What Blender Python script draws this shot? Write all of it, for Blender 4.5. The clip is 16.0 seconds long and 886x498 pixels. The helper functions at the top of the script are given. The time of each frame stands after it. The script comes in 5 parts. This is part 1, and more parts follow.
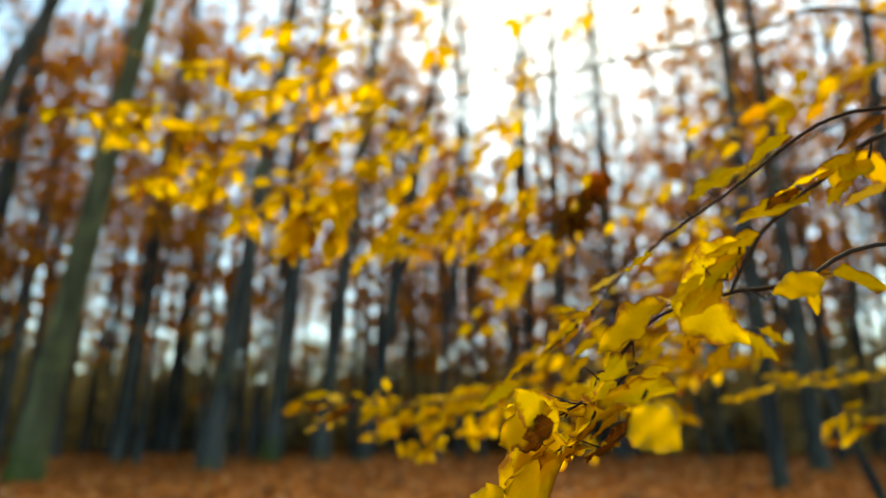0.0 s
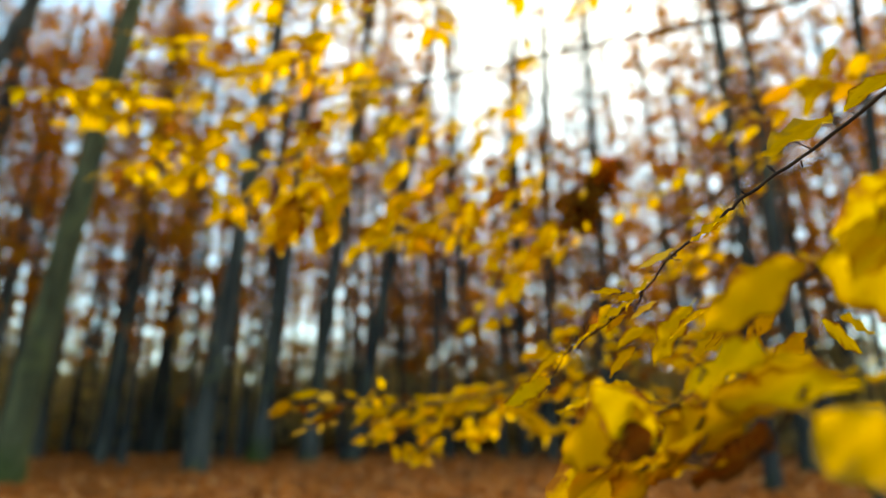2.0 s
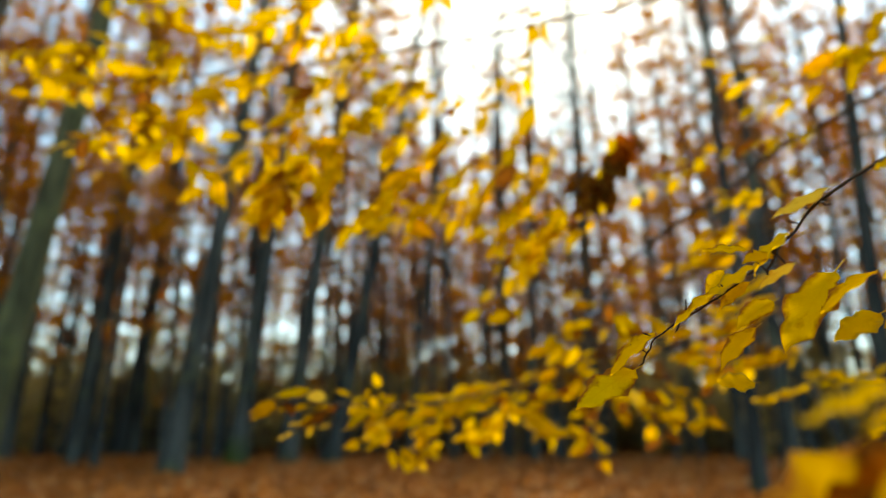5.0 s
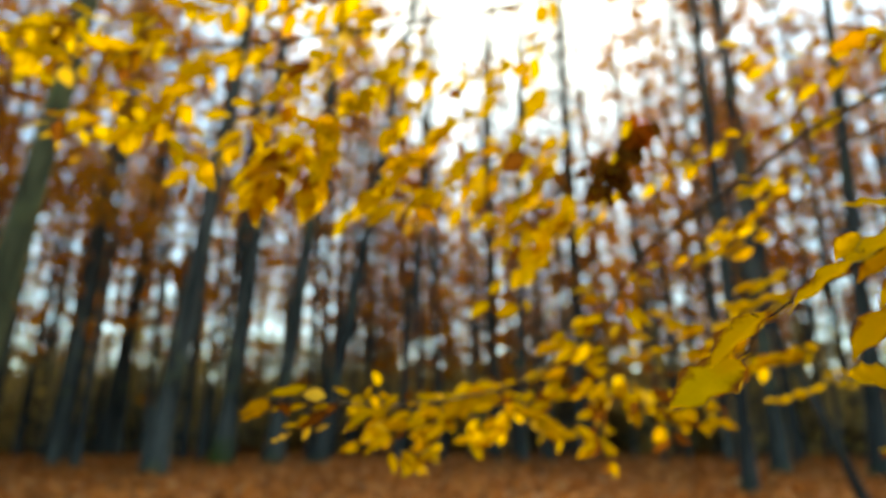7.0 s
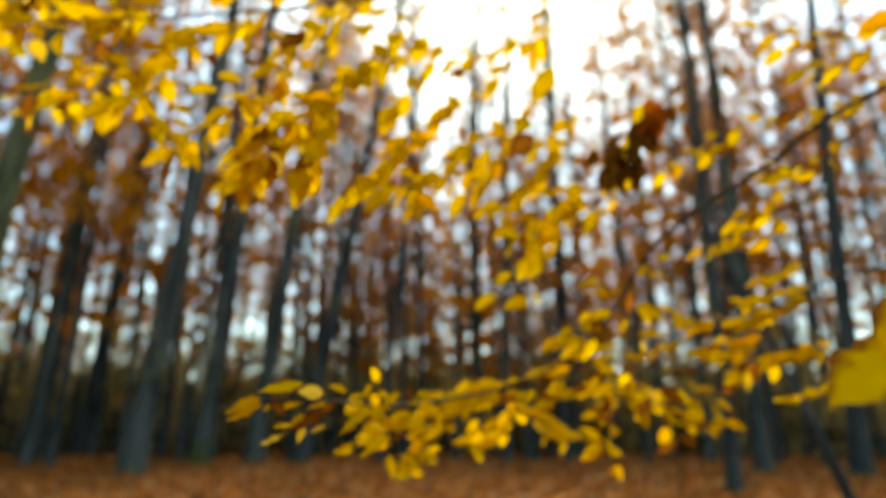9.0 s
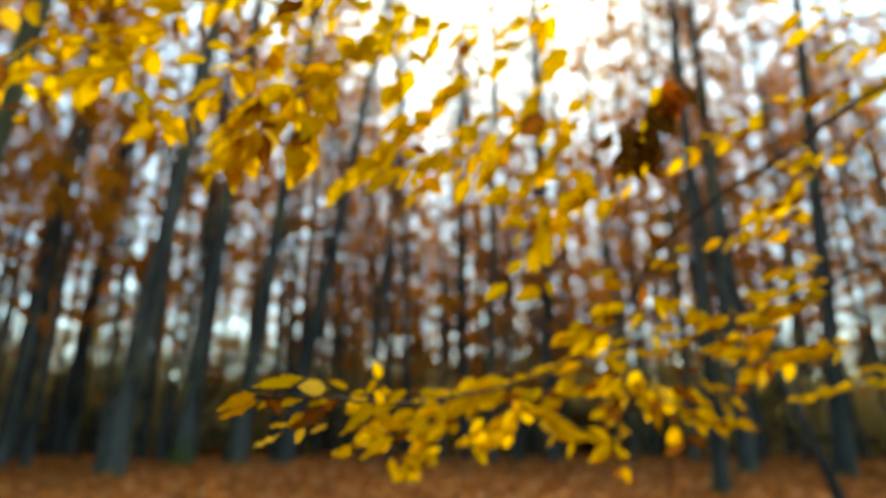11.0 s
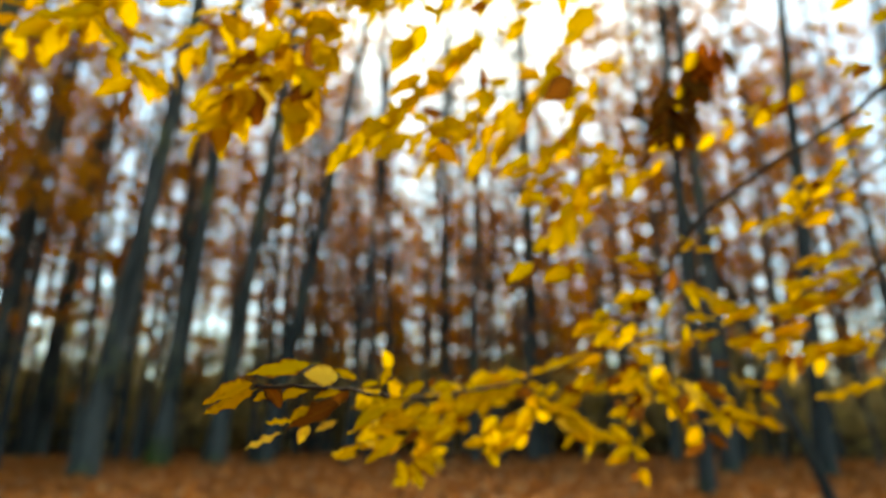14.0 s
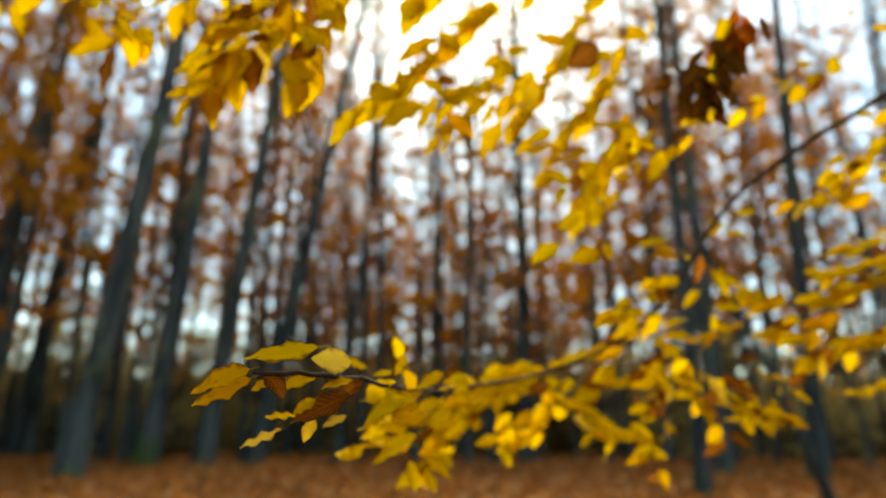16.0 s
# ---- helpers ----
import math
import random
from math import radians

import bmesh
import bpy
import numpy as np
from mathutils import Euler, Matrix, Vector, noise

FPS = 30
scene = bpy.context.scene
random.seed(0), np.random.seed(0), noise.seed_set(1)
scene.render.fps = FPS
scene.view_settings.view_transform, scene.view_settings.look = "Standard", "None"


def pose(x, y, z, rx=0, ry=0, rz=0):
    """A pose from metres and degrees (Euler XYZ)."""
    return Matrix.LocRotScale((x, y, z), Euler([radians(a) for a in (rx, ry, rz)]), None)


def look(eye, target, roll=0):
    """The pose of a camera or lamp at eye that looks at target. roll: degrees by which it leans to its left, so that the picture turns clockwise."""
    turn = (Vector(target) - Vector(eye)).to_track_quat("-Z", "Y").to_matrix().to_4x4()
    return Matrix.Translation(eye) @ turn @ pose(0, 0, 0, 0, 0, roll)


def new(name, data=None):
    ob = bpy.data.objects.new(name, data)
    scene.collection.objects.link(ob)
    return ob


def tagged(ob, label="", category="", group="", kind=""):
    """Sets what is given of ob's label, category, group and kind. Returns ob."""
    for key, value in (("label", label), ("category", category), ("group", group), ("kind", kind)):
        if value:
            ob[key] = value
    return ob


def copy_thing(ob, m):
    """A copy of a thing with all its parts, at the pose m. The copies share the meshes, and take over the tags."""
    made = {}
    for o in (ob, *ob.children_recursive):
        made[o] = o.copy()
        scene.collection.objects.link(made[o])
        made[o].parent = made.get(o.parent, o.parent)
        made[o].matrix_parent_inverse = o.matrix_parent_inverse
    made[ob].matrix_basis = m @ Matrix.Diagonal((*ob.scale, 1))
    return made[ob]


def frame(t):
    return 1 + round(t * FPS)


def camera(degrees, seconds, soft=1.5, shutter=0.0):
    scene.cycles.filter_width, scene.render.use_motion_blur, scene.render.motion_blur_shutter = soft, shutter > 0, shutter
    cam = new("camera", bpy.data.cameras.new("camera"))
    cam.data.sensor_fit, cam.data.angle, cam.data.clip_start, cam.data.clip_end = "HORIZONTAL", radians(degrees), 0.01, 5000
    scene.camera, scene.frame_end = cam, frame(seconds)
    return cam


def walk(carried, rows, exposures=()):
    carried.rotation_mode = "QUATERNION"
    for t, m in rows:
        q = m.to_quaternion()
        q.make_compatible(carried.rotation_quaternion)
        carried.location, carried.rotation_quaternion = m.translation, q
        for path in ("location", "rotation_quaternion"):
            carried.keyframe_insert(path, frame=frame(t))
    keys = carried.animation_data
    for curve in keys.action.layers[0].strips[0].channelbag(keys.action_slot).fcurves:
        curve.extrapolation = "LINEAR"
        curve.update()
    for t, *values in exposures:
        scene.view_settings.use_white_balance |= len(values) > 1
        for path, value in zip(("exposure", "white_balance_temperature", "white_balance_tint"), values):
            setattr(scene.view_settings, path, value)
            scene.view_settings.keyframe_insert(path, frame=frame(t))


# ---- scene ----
# ---- camera ----
cam = camera(70.7, 16.0, soft=1.1)
cam.data.dof.use_dof = True
cam.data.dof.focus_distance = 0.57
cam.data.dof.aperture_fstop = 2.25
PITCH = 17.96
# seconds, x, y, z, yaw in degrees: a slide forward with a slow pan to the right
PATH = [
    (0, 0.0000, 0.0000, 0.8500, 0.067),
    (0.5, -0.0073, 0.0392, 0.8530, -0.162),
    (1, -0.0150, 0.0774, 0.8560, -0.417),
    (1.5, -0.0231, 0.1148, 0.8588, -0.629),
    (2, -0.0316, 0.1513, 0.8616, -0.911),
    (2.5, -0.0405, 0.1871, 0.8642, -1.209),
    (3, -0.0497, 0.2221, 0.8668, -1.594),
    (3.5, -0.0592, 0.2565, 0.8693, -1.892),
    (4, -0.0689, 0.2903, 0.8716, -2.154),
    (4.5, -0.0788, 0.3234, 0.8739, -2.402),
    (5, -0.0889, 0.3561, 0.8760, -2.661),
    (5.5, -0.0992, 0.3882, 0.8781, -2.932),
    (6, -0.1096, 0.4200, 0.8800, -3.211),
    (6.5, -0.1200, 0.4513, 0.8818, -3.497),
    (7, -0.1305, 0.4823, 0.8836, -3.885),
    (7.5, -0.1410, 0.5131, 0.8852, -4.256),
    (8, -0.1514, 0.5436, 0.8867, -4.659),
    (8.5, -0.1618, 0.5739, 0.8881, -5.110),
    (9, -0.1721, 0.6041, 0.8894, -5.502),
    (9.5, -0.1822, 0.6342, 0.8905, -5.872),
    (10, -0.1922, 0.6643, 0.8916, -6.237),
    (10.5, -0.2020, 0.6944, 0.8925, -6.594),
    (11, -0.2115, 0.7245, 0.8933, -6.944),
    (11.5, -0.2208, 0.7548, 0.8940, -7.283),
    (12, -0.2298, 0.7852, 0.8946, -7.633),
    (12.5, -0.2384, 0.8158, 0.8951, -7.923),
    (13, -0.2466, 0.8467, 0.8954, -8.234),
    (13.5, -0.2544, 0.8780, 0.8956, -8.502),
    (14, -0.2618, 0.9095, 0.8957, -8.735),
    (14.5, -0.2687, 0.9415, 0.8956, -8.957),
    (15, -0.2751, 0.9740, 0.8955, -9.147),
    (15.5, -0.2809, 1.0069, 0.8952, -9.374),
    (16, -0.2862, 1.0404, 0.8948, -9.555),
]
walk(cam, [(t, pose(x, y, z, 90 + PITCH, 0, yaw)) for t, x, y, z, yaw in PATH], [(0, 1.89, 9000, -9), (16, 1.89, 9000, -9)])

# ---- light ----
SUN_UP, SUN_RIGHT = 48.0, 13.0
world = bpy.data.worlds.new("sky")
scene.world = world
world.use_nodes = True
wn = world.node_tree
sky = wn.nodes.new("ShaderNodeTexSky")
sky.sky_type = "NISHITA"
sky.sun_disc = False
sky.sun_elevation = radians(SUN_UP)
sky.sun_rotation = radians(SUN_RIGHT)
sky.air_density, sky.dust_density, sky.ozone_density = 1.0, 0.9, 3.8
wn.nodes["Background"].inputs["Strength"].default_value = 0.13
wn.links.new(sky.outputs[0], wn.nodes["Background"].inputs["Color"])

sun = new("sun", bpy.data.lights.new("sun", "SUN"))
sun.data.energy = 3.4
sun.data.angle = radians(35.0)
sun.data.color = (1.0, 0.90, 0.74)
az, el = radians(SUN_RIGHT), radians(SUN_UP)
sun_way = Vector((math.sin(az) * math.cos(el), math.cos(az) * math.cos(el), math.sin(el)))
sun.matrix_world = look(sun_way * 60, (0, 0, 0))


# ---- materials ----
class Mat:
    """A node material with small helpers."""

    def __init__(self, name):
        self.m = bpy.data.materials.new(name)
        self.m.use_nodes = True
        self.t = self.m.node_tree
        self.t.nodes.clear()
        self.out = self.n("ShaderNodeOutputMaterial")

    def n(self, kind, **sets):
        node = self.t.nodes.new(kind)
        for key, value in sets.items():
            node.inputs[key].default_value = value
        return node

    def link(self, a, b):
        self.t.links.new(a, b)

    def noise(self, scale, detail=3.0, vec=None, rough=0.55):
        node = self.n("ShaderNodeTexNoise", Scale=scale, Detail=detail, Roughness=rough)
        if vec is not None:
            self.link(vec, node.inputs["Vector"])
        return node.outputs["Fac"]

    def coords(self, which="Object"):
        return self.n("ShaderNodeTexCoord").outputs[which]

    def ramp(self, fac, stops):
        node = self.n("ShaderNodeValToRGB")
        el_ = node.color_ramp.elements
        while len(el_) < len(stops):
            el_.new(0.5)
        for e, (p, c) in zip(el_, stops):
            e.position, e.color = p, (*c, 1)
        self.link(fac, node.inputs["Fac"])
        return node.outputs["Color"]

    def math(self, op, a, b=0.0, c=None):
        node = self.n("ShaderNodeMath")
        node.operation = op
        for i, v in enumerate((a, b) if c is None else (a, b, c)):
            if isinstance(v, (int, float)):
                node.inputs[i].default_value = v
            else:
                self.link(v, node.inputs[i])
        return node.outputs[0]

    def mix(self, fac, a, b, blend="MIX"):
        node = self.n("ShaderNodeMix")
        node.data_type, node.blend_type = "RGBA", blend
        for i, v in ((0, fac), (6, a), (7, b)):
            if isinstance(v, (int, float)):
                node.inputs[i].default_value = v
            elif isinstance(v, tuple):
                node.inputs[i].default_value = (*v, 1)
            else:
                self.link(v, node.inputs[i])
        return node.outputs[2]

    def bump(self, height, strength=0.5, distance=0.01):
        node = self.n("ShaderNodeBump", Strength=strength, Distance=distance)
        self.link(height, node.inputs["Height"])
        return node.outputs["Normal"]

    def finish(self, colour, rough=0.7, normal=None, spec=0.3, through_light=0.0, through_tint=None):
        b = self.n("ShaderNodeBsdfPrincipled", Roughness=rough)
        b.inputs["Specular IOR Level"].default_value = spec
        self.link(colour, b.inputs["Base Color"])
        if normal is not None:
            self.link(normal, b.inputs["Normal"])
        shader = b.outputs[0]
        if through_light:
            tr = self.n("ShaderNodeBsdfTranslucent")
            self.link(through_tint or colour, tr.inputs["Color"])
            mix = self.n("ShaderNodeMixShader", Fac=through_light)
            self.link(shader, mix.inputs[1])
            self.link(tr.outputs[0], mix.inputs[2])
            shader = mix.outputs[0]
        self.link(shader, self.out.inputs["Surface"])
        return self.m


def leaf_material(name, stops, blotch, spots=0.55, glow=0.64):
    """A leaf: tone by object, side veins by UV, blotches and brown edges."""
    k = Mat(name)
    rnd = k.n("ShaderNodeObjectInfo").outputs["Random"]
    tone = k.ramp(rnd, stops)
    uv = k.n("ShaderNodeSeparateXYZ")
    k.link(k.coords("UV"), uv.inputs[0])
    across = k.math("ABSOLUTE", k.math("SUBTRACT", uv.outputs[0], 0.5))
    comb = k.math("FRACT", k.math("MULTIPLY", k.math("SUBTRACT", uv.outputs[1], k.math("MULTIPLY", across, 0.55)), 9.0))
    side = k.math("SMOOTH_MIN", k.math("MULTIPLY", k.math("ABSOLUTE", k.math("SUBTRACT", comb, 0.5)), 7.0), 1.0, 0.3)
    rib = k.math("SMOOTH_MIN", k.math("MULTIPLY", across, 26.0), 1.0, 0.3)
    vein = k.math("MULTIPLY", side, rib)
    off = k.n("ShaderNodeVectorMath")
    off.operation = "ADD"
    k.link(k.coords("Object"), off.inputs[0])
    k.link(rnd, off.inputs[1])
    patch = k.noise(4.0, 4.0, off.outputs[0])
    fine = k.noise(28.0, 3.0, off.outputs[0])
    edge = k.math("MULTIPLY", k.math("POWER", k.math("MULTIPLY", across, 2.0), 3.0), 0.35)
    worn = k.ramp(k.math("ADD", patch, edge), [(spots, (0, 0, 0)), (spots + 0.22, (1, 1, 1))])
    colour = k.mix(worn, tone, blotch)
    colour = k.mix(k.math("MULTIPLY", k.math("SUBTRACT", 1.0, vein), 0.22), colour, (0.60, 0.36, 0.03))
    colour = k.mix(k.math("MULTIPLY", fine, 0.18), colour, (0.24, 0.10, 0.01))
    return k.finish(colour, 0.55, k.bump(k.math("ADD", vein, k.math("MULTIPLY", fine, 0.5)), 0.16, 0.02), 0.0, glow)


GOLD = leaf_material("gold_leaf", [(0.0, (0.654, 0.37, 0.0045)), (0.45, (0.678, 0.448, 0.00675)), (0.75, (0.678, 0.475, 0.00675)), (1.0, (0.63, 0.285, 0.00675))], (0.242, 0.0934, 0.0158), 0.60)
LEMON = leaf_material("lemon_leaf", [(0.0, (0.702, 0.425, 0.00815)), (0.6, (0.636, 0.408, 0.0109)), (1.0, (0.702, 0.416, 0.00815))], (0.408, 0.277, 0.0272), 0.56)
PALE = leaf_material("pale_leaf", [(0.0, (0.718, 0.506, 0.0653)), (1.0, (0.702, 0.457, 0.0245))], (0.506, 0.294, 0.0326), 0.58)
BROWN = leaf_material("brown_leaf", [(0.0, (0.136, 0.0374, 0.0068)), (0.6, (0.204, 0.0578, 0.00816)), (1.0, (0.2584, 0.068, 0.00544))], (0.0612, 0.0204, 0.0068), 0.52)
RUST = leaf_material("withered_leaf", [(0.0, (0.05, 0.011, 0.003)), (0.6, (0.085, 0.020, 0.004)), (1.0, (0.19, 0.042, 0.005))], (0.02, 0.007, 0.003), 0.5, 0.15)
RUSSET = leaf_material("russet_leaf", [(0.0, (0.26, 0.045, 0.005)), (1.0, (0.36, 0.075, 0.006))], (0.12, 0.025, 0.005), 0.55, 0.45)


def crown_material(name, stops, drift=(0.47, 0.155, 0.009), patch=(0.24, 0.08, 0.012)):
    k = Mat(name)
    isle = k.n("ShaderNodeNewGeometry").outputs["Random Per Island"]
    rnd = k.n("ShaderNodeObjectInfo").outputs["Random"]
    tone = k.ramp(isle, stops)
    tone = k.mix(k.math("MULTIPLY", rnd, 0.35), tone, drift)
    tone = k.mix(k.math("MULTIPLY", k.noise(0.5, 2.0, k.coords()), 0.4), tone, patch)
    return k.finish(tone, 0.9, None, 0.03, 0.45)


CROWN = crown_material("copper_foliage", [(0.0, (0.2088, 0.06175, 0.00594)), (0.4, (0.3653, 0.118, 0.00594)), (0.8, (0.4493, 0.185, 0.008316)), (1.0, (0.5219, 0.2694, 0.01188))], (0.3755, 0.118, 0.007128), (0.1986, 0.06175, 0.009504))
AMBER = crown_material("amber_foliage", [(0.0, (0.34, 0.1292, 0.00544)), (0.5, (0.4488, 0.204, 0.0068)), (1.0, (0.5032, 0.272, 0.00952))], (0.408, 0.1632, 0.0068), (0.2856, 0.102, 0.0068))
SHRUB = crown_material("brown_undergrowth", [(0.0, (0.214, 0.19, 0.129)), (0.5, (0.381, 0.267, 0.0899)), (1.0, (0.533, 0.381, 0.0771))], (0.259, 0.228, 0.129), (0.214, 0.209, 0.142))


TOP_LEAVES = crown_material("gold_foliage", [(0.0, (0.476, 0.2312, 0.0068)), (1.0, (0.5848, 0.3536, 0.0068))], (0.544, 0.306, 0.0068), (0.408, 0.204, 0.0068))


def bark_material(name, a, b, lichen, moss_top, moss_bright=(0.06, 0.10, 0.004)):
    """Smooth grey bark with cross wrinkles, lichen patches, and moss near the foot."""
    k = Mat(name)
    obj = k.coords()
    stretch = k.n("ShaderNodeMapping", Scale=(1.0, 1.0, 0.18))
    k.link(obj, stretch.inputs["Vector"])
    streak = k.ramp(k.noise(4.5, 5.0, stretch.outputs[0], 0.65), [(0.36, (0, 0, 0)), (0.64, (1, 1, 1))])
    flat = k.n("ShaderNodeMapping", Scale=(1.0, 1.0, 5.0))
    k.link(obj, flat.inputs["Vector"])
    wrinkle = k.noise(3.0, 4.0, flat.outputs[0])
    patch = k.noise(1.3, 4.0, obj)
    colour = k.mix(streak, a, b)
    colour = k.mix(k.ramp(patch, [(0.52, (0, 0, 0)), (0.68, (0.8, 0.8, 0.8))]), colour, lichen)
    colour = k.mix(k.ramp(wrinkle, [(0.60, (0, 0, 0)), (0.75, (0.5, 0.5, 0.5))]), colour, (0.035, 0.035, 0.03))
    sep = k.n("ShaderNodeSeparateXYZ")
    k.link(obj, sep.inputs[0])
    lift = k.math("ADD", sep.outputs[2], k.math("MULTIPLY", k.noise(2.6, 4.0, obj), 1.6))
    moss = k.ramp(k.math("DIVIDE", lift, moss_top), [(0.55, (0.8, 0.8, 0.8)), (0.95, (0, 0, 0))])
    colour = k.mix(moss, colour, k.mix(k.noise(9.0, 3.0, obj), (0.012, 0.020, 0.004), moss_bright))
    relief = k.math("ADD", k.math("MULTIPLY", streak, 0.6), wrinkle)
    return k.finish(colour, 0.85, k.bump(relief, 0.6, 0.03), 0.08)


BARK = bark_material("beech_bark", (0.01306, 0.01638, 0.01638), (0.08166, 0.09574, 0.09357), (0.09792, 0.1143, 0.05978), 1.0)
GREEN_BARK = bark_material("lichen_bark", (0.03072, 0.03584, 0.02048), (0.09984, 0.1126, 0.06144), (0.1216, 0.1472, 0.0576), 1.5, (0.06, 0.10, 0.004))
DARK_BARK = bark_material("dark_bark", (0.01132, 0.01472, 0.01587), (0.05427, 0.06451, 0.06566), (0.05658, 0.07014, 0.04531), 1.0)

MOSSY_BARK = bark_material("mossy_bark", (0.0131, 0.0164, 0.0164), (0.0762, 0.0892, 0.0870), (0.087, 0.103, 0.0544), 1.6, (0.065, 0.10, 0.005))

k = Mat("twig_bark")
tw = k.noise(60.0, 4.0, k.coords())
TWIG = k.finish(k.mix(tw, (0.0136, 0.00884, 0.00748), (0.051, 0.03264, 0.02244)), 0.8, k.bump(tw, 0.5, 0.002), 0.1)

k = Mat("leaf_litter")
obj = k.coords()
cell = k.n("ShaderNodeTexVoronoi", Scale=9.0)
k.link(obj, cell.inputs["Vector"])
sep = k.n("ShaderNodeSeparateColor")
k.link(cell.outputs["Color"], sep.inputs[0])
base = k.ramp(sep.outputs[0], [(0.0, (0.0818, 0.0303, 0.0139)), (0.35, (0.238, 0.0754, 0.0163)), (0.7, (0.371, 0.137, 0.0302)), (1.0, (0.46, 0.258, 0.116))])
base = k.mix(k.ramp(k.noise(2.0, 5.0, obj, 0.7), [(0.47, (0, 0, 0)), (0.56, (0.92, 0.92, 0.92))]), base, (0.0374, 0.01836, 0.01224))
base = k.mix(k.ramp(k.noise(3.1, 4.0, obj, 0.6), [(0.54, (0, 0, 0)), (0.63, (0.8, 0.8, 0.8))]), base, (0.34, 0.1836, 0.1156))
base = k.mix(k.ramp(k.noise(0.25, 3.0, obj), [(0.55, (0, 0, 0)), (0.75, (0.5, 0.5, 0.5))]), base, (0.068, 0.0748, 0.0204))
LITTER = k.finish(base, 1.0, k.bump(cell.outputs["Distance"], 0.8, 0.05), 0.0)
LITTER_LEAF = crown_material("fallen_leaf", [(0.0, (0.0717, 0.028, 0.0137)), (0.45, (0.258, 0.084, 0.0192)), (0.85, (0.373, 0.158, 0.041)), (1.0, (0.474, 0.336, 0.192))], (0.287, 0.0931, 0.0163), (0.144, 0.0515, 0.0163))


# ---- mesh helpers ----
def mesh_object(name, verts, faces, material, smooth=True, uvs=None):
    me = bpy.data.meshes.new(name)
    me.from_pydata([tuple(v) for v in verts], [], faces)
    me.materials.append(material)
    if smooth:
        me.polygons.foreach_set("use_smooth", [True] * len(me.polygons))
    if uvs is not None:
        layer = me.uv_layers.new(name="UVMap")
        idx = np.empty(len(me.loops), dtype=np.int32)
        me.loops.foreach_get("vertex_index", idx)
        layer.data.foreach_set("uv", np.asarray(uvs, dtype=np.float32)[idx].ravel())
    me.update()
    return me


def part(name, me, parent, label=""):
    ob = new(name, me)
    ob.parent = parent
    return tagged(ob, label=label)


def quads_mesh(name, centres, normals, spins, sizes, material, slim=0.55):
    """Many small bent leaves: each a pair of triangles folded along the midrib."""
    n = len(centres)
    nz = normals / np.linalg.norm(normals, axis=1, keepdims=True)
    ref = np.where(np.abs(nz[:, 2:3]) < 0.9, np.array([[0, 0, 1.0]]), np.array([[1.0, 0, 0]]))
    u = np.cross(nz, ref)
    u /= np.linalg.norm(u, axis=1, keepdims=True)
    v = np.cross(nz, u)
    c, s = np.cos(spins)[:, None], np.sin(spins)[:, None]
    a, b = u * c + v * s, -u * s + v * c
    h = sizes[:, None] * 0.5
    pts = np.stack([centres - a * h, centres + b * h * slim + nz * h * 0.2, centres + a * h, centres - b * h * slim + nz * h * 0.2], 1).reshape(-1, 3)
    base_i = np.arange(n)[:, None] * 4
    tri = np.concatenate([base_i + [0, 2, 1], base_i + [0, 3, 2]], 1).reshape(-1, 3)
    me = bpy.data.meshes.new(name)
    me.vertices.add(len(pts))
    me.vertices.foreach_set("co", pts.astype(np.float32).ravel())
    me.loops.add(len(tri) * 3)
    me.loops.foreach_set("vertex_index", tri.astype(np.int32).ravel())
    me.polygons.add(len(tri))
    me.polygons.foreach_set("loop_start", np.arange(0, len(tri) * 3, 3, dtype=np.int32))
    me.update(calc_edges=True)
    me.materials.append(material)
    return me


def tube(path, radii, sides=8, rough=0.0, seed=0):
    """Verts and faces of a tapered tube along a path, with lumps of the given share of the radius."""
    P = [Vector(p) for p in path]
    verts, faces = [], []
    rng = random.Random(seed)
    for i, p in enumerate(P):
        d = (P[min(i + 1, len(P) - 1)] - P[max(i - 1, 0)]).normalized()
        side = d.cross(Vector((0.31, 0.95, 0.05))).normalized()
        up = side.cross(d)
        for j in range(sides):
            w = 2 * math.pi * j / sides
            r = radii[i] * (1 + rough * (rng.random() - 0.5))
            verts.append(p + (side * math.cos(w) + up * math.sin(w)) * r)
    for i in range(len(P) - 1):
        for j in range(sides):
            k_ = (j + 1) % sides
            faces.append((i * sides + j, i * sides + k_, (i + 1) * sides + k_, (i + 1) * sides + j))
    verts.append(P[-1])
    faces += [(len(P) * sides - sides + j, len(P) * sides - sides + (j + 1) % sides, len(verts) - 1) for j in range(sides)]
    return verts, faces


def glide(points, steps):
    """A smooth curve through the points."""
    P = [Vector(p) for p in points]
    P = [P[0] * 2 - P[1], *P, P[-1] * 2 - P[-2]]
    path = []
    for i in range(1, len(P) - 2):
        for s in range(steps):
            t = s / steps
            a, b, c, d = P[i - 1], P[i], P[i + 1], P[i + 2]
            path.append(0.5 * (2 * b + (c - a) * t + (2 * a - 5 * b + 4 * c - d) * t * t + (3 * b - 3 * c + d - a) * t ** 3))
    return path + [P[-2]]


def rise(x, y):
    """The height of the ground."""
    d = max(0.0, y)
    slope = 0.033 * d if d < 27 else 0.89 + 0.30 * (1 - math.exp(-(d - 27) / 12))
    return slope + 0.05 * noise.noise((x * 0.35, y * 0.35, 0.0)) * min(1.0, (abs(x) + abs(y)) / 6)


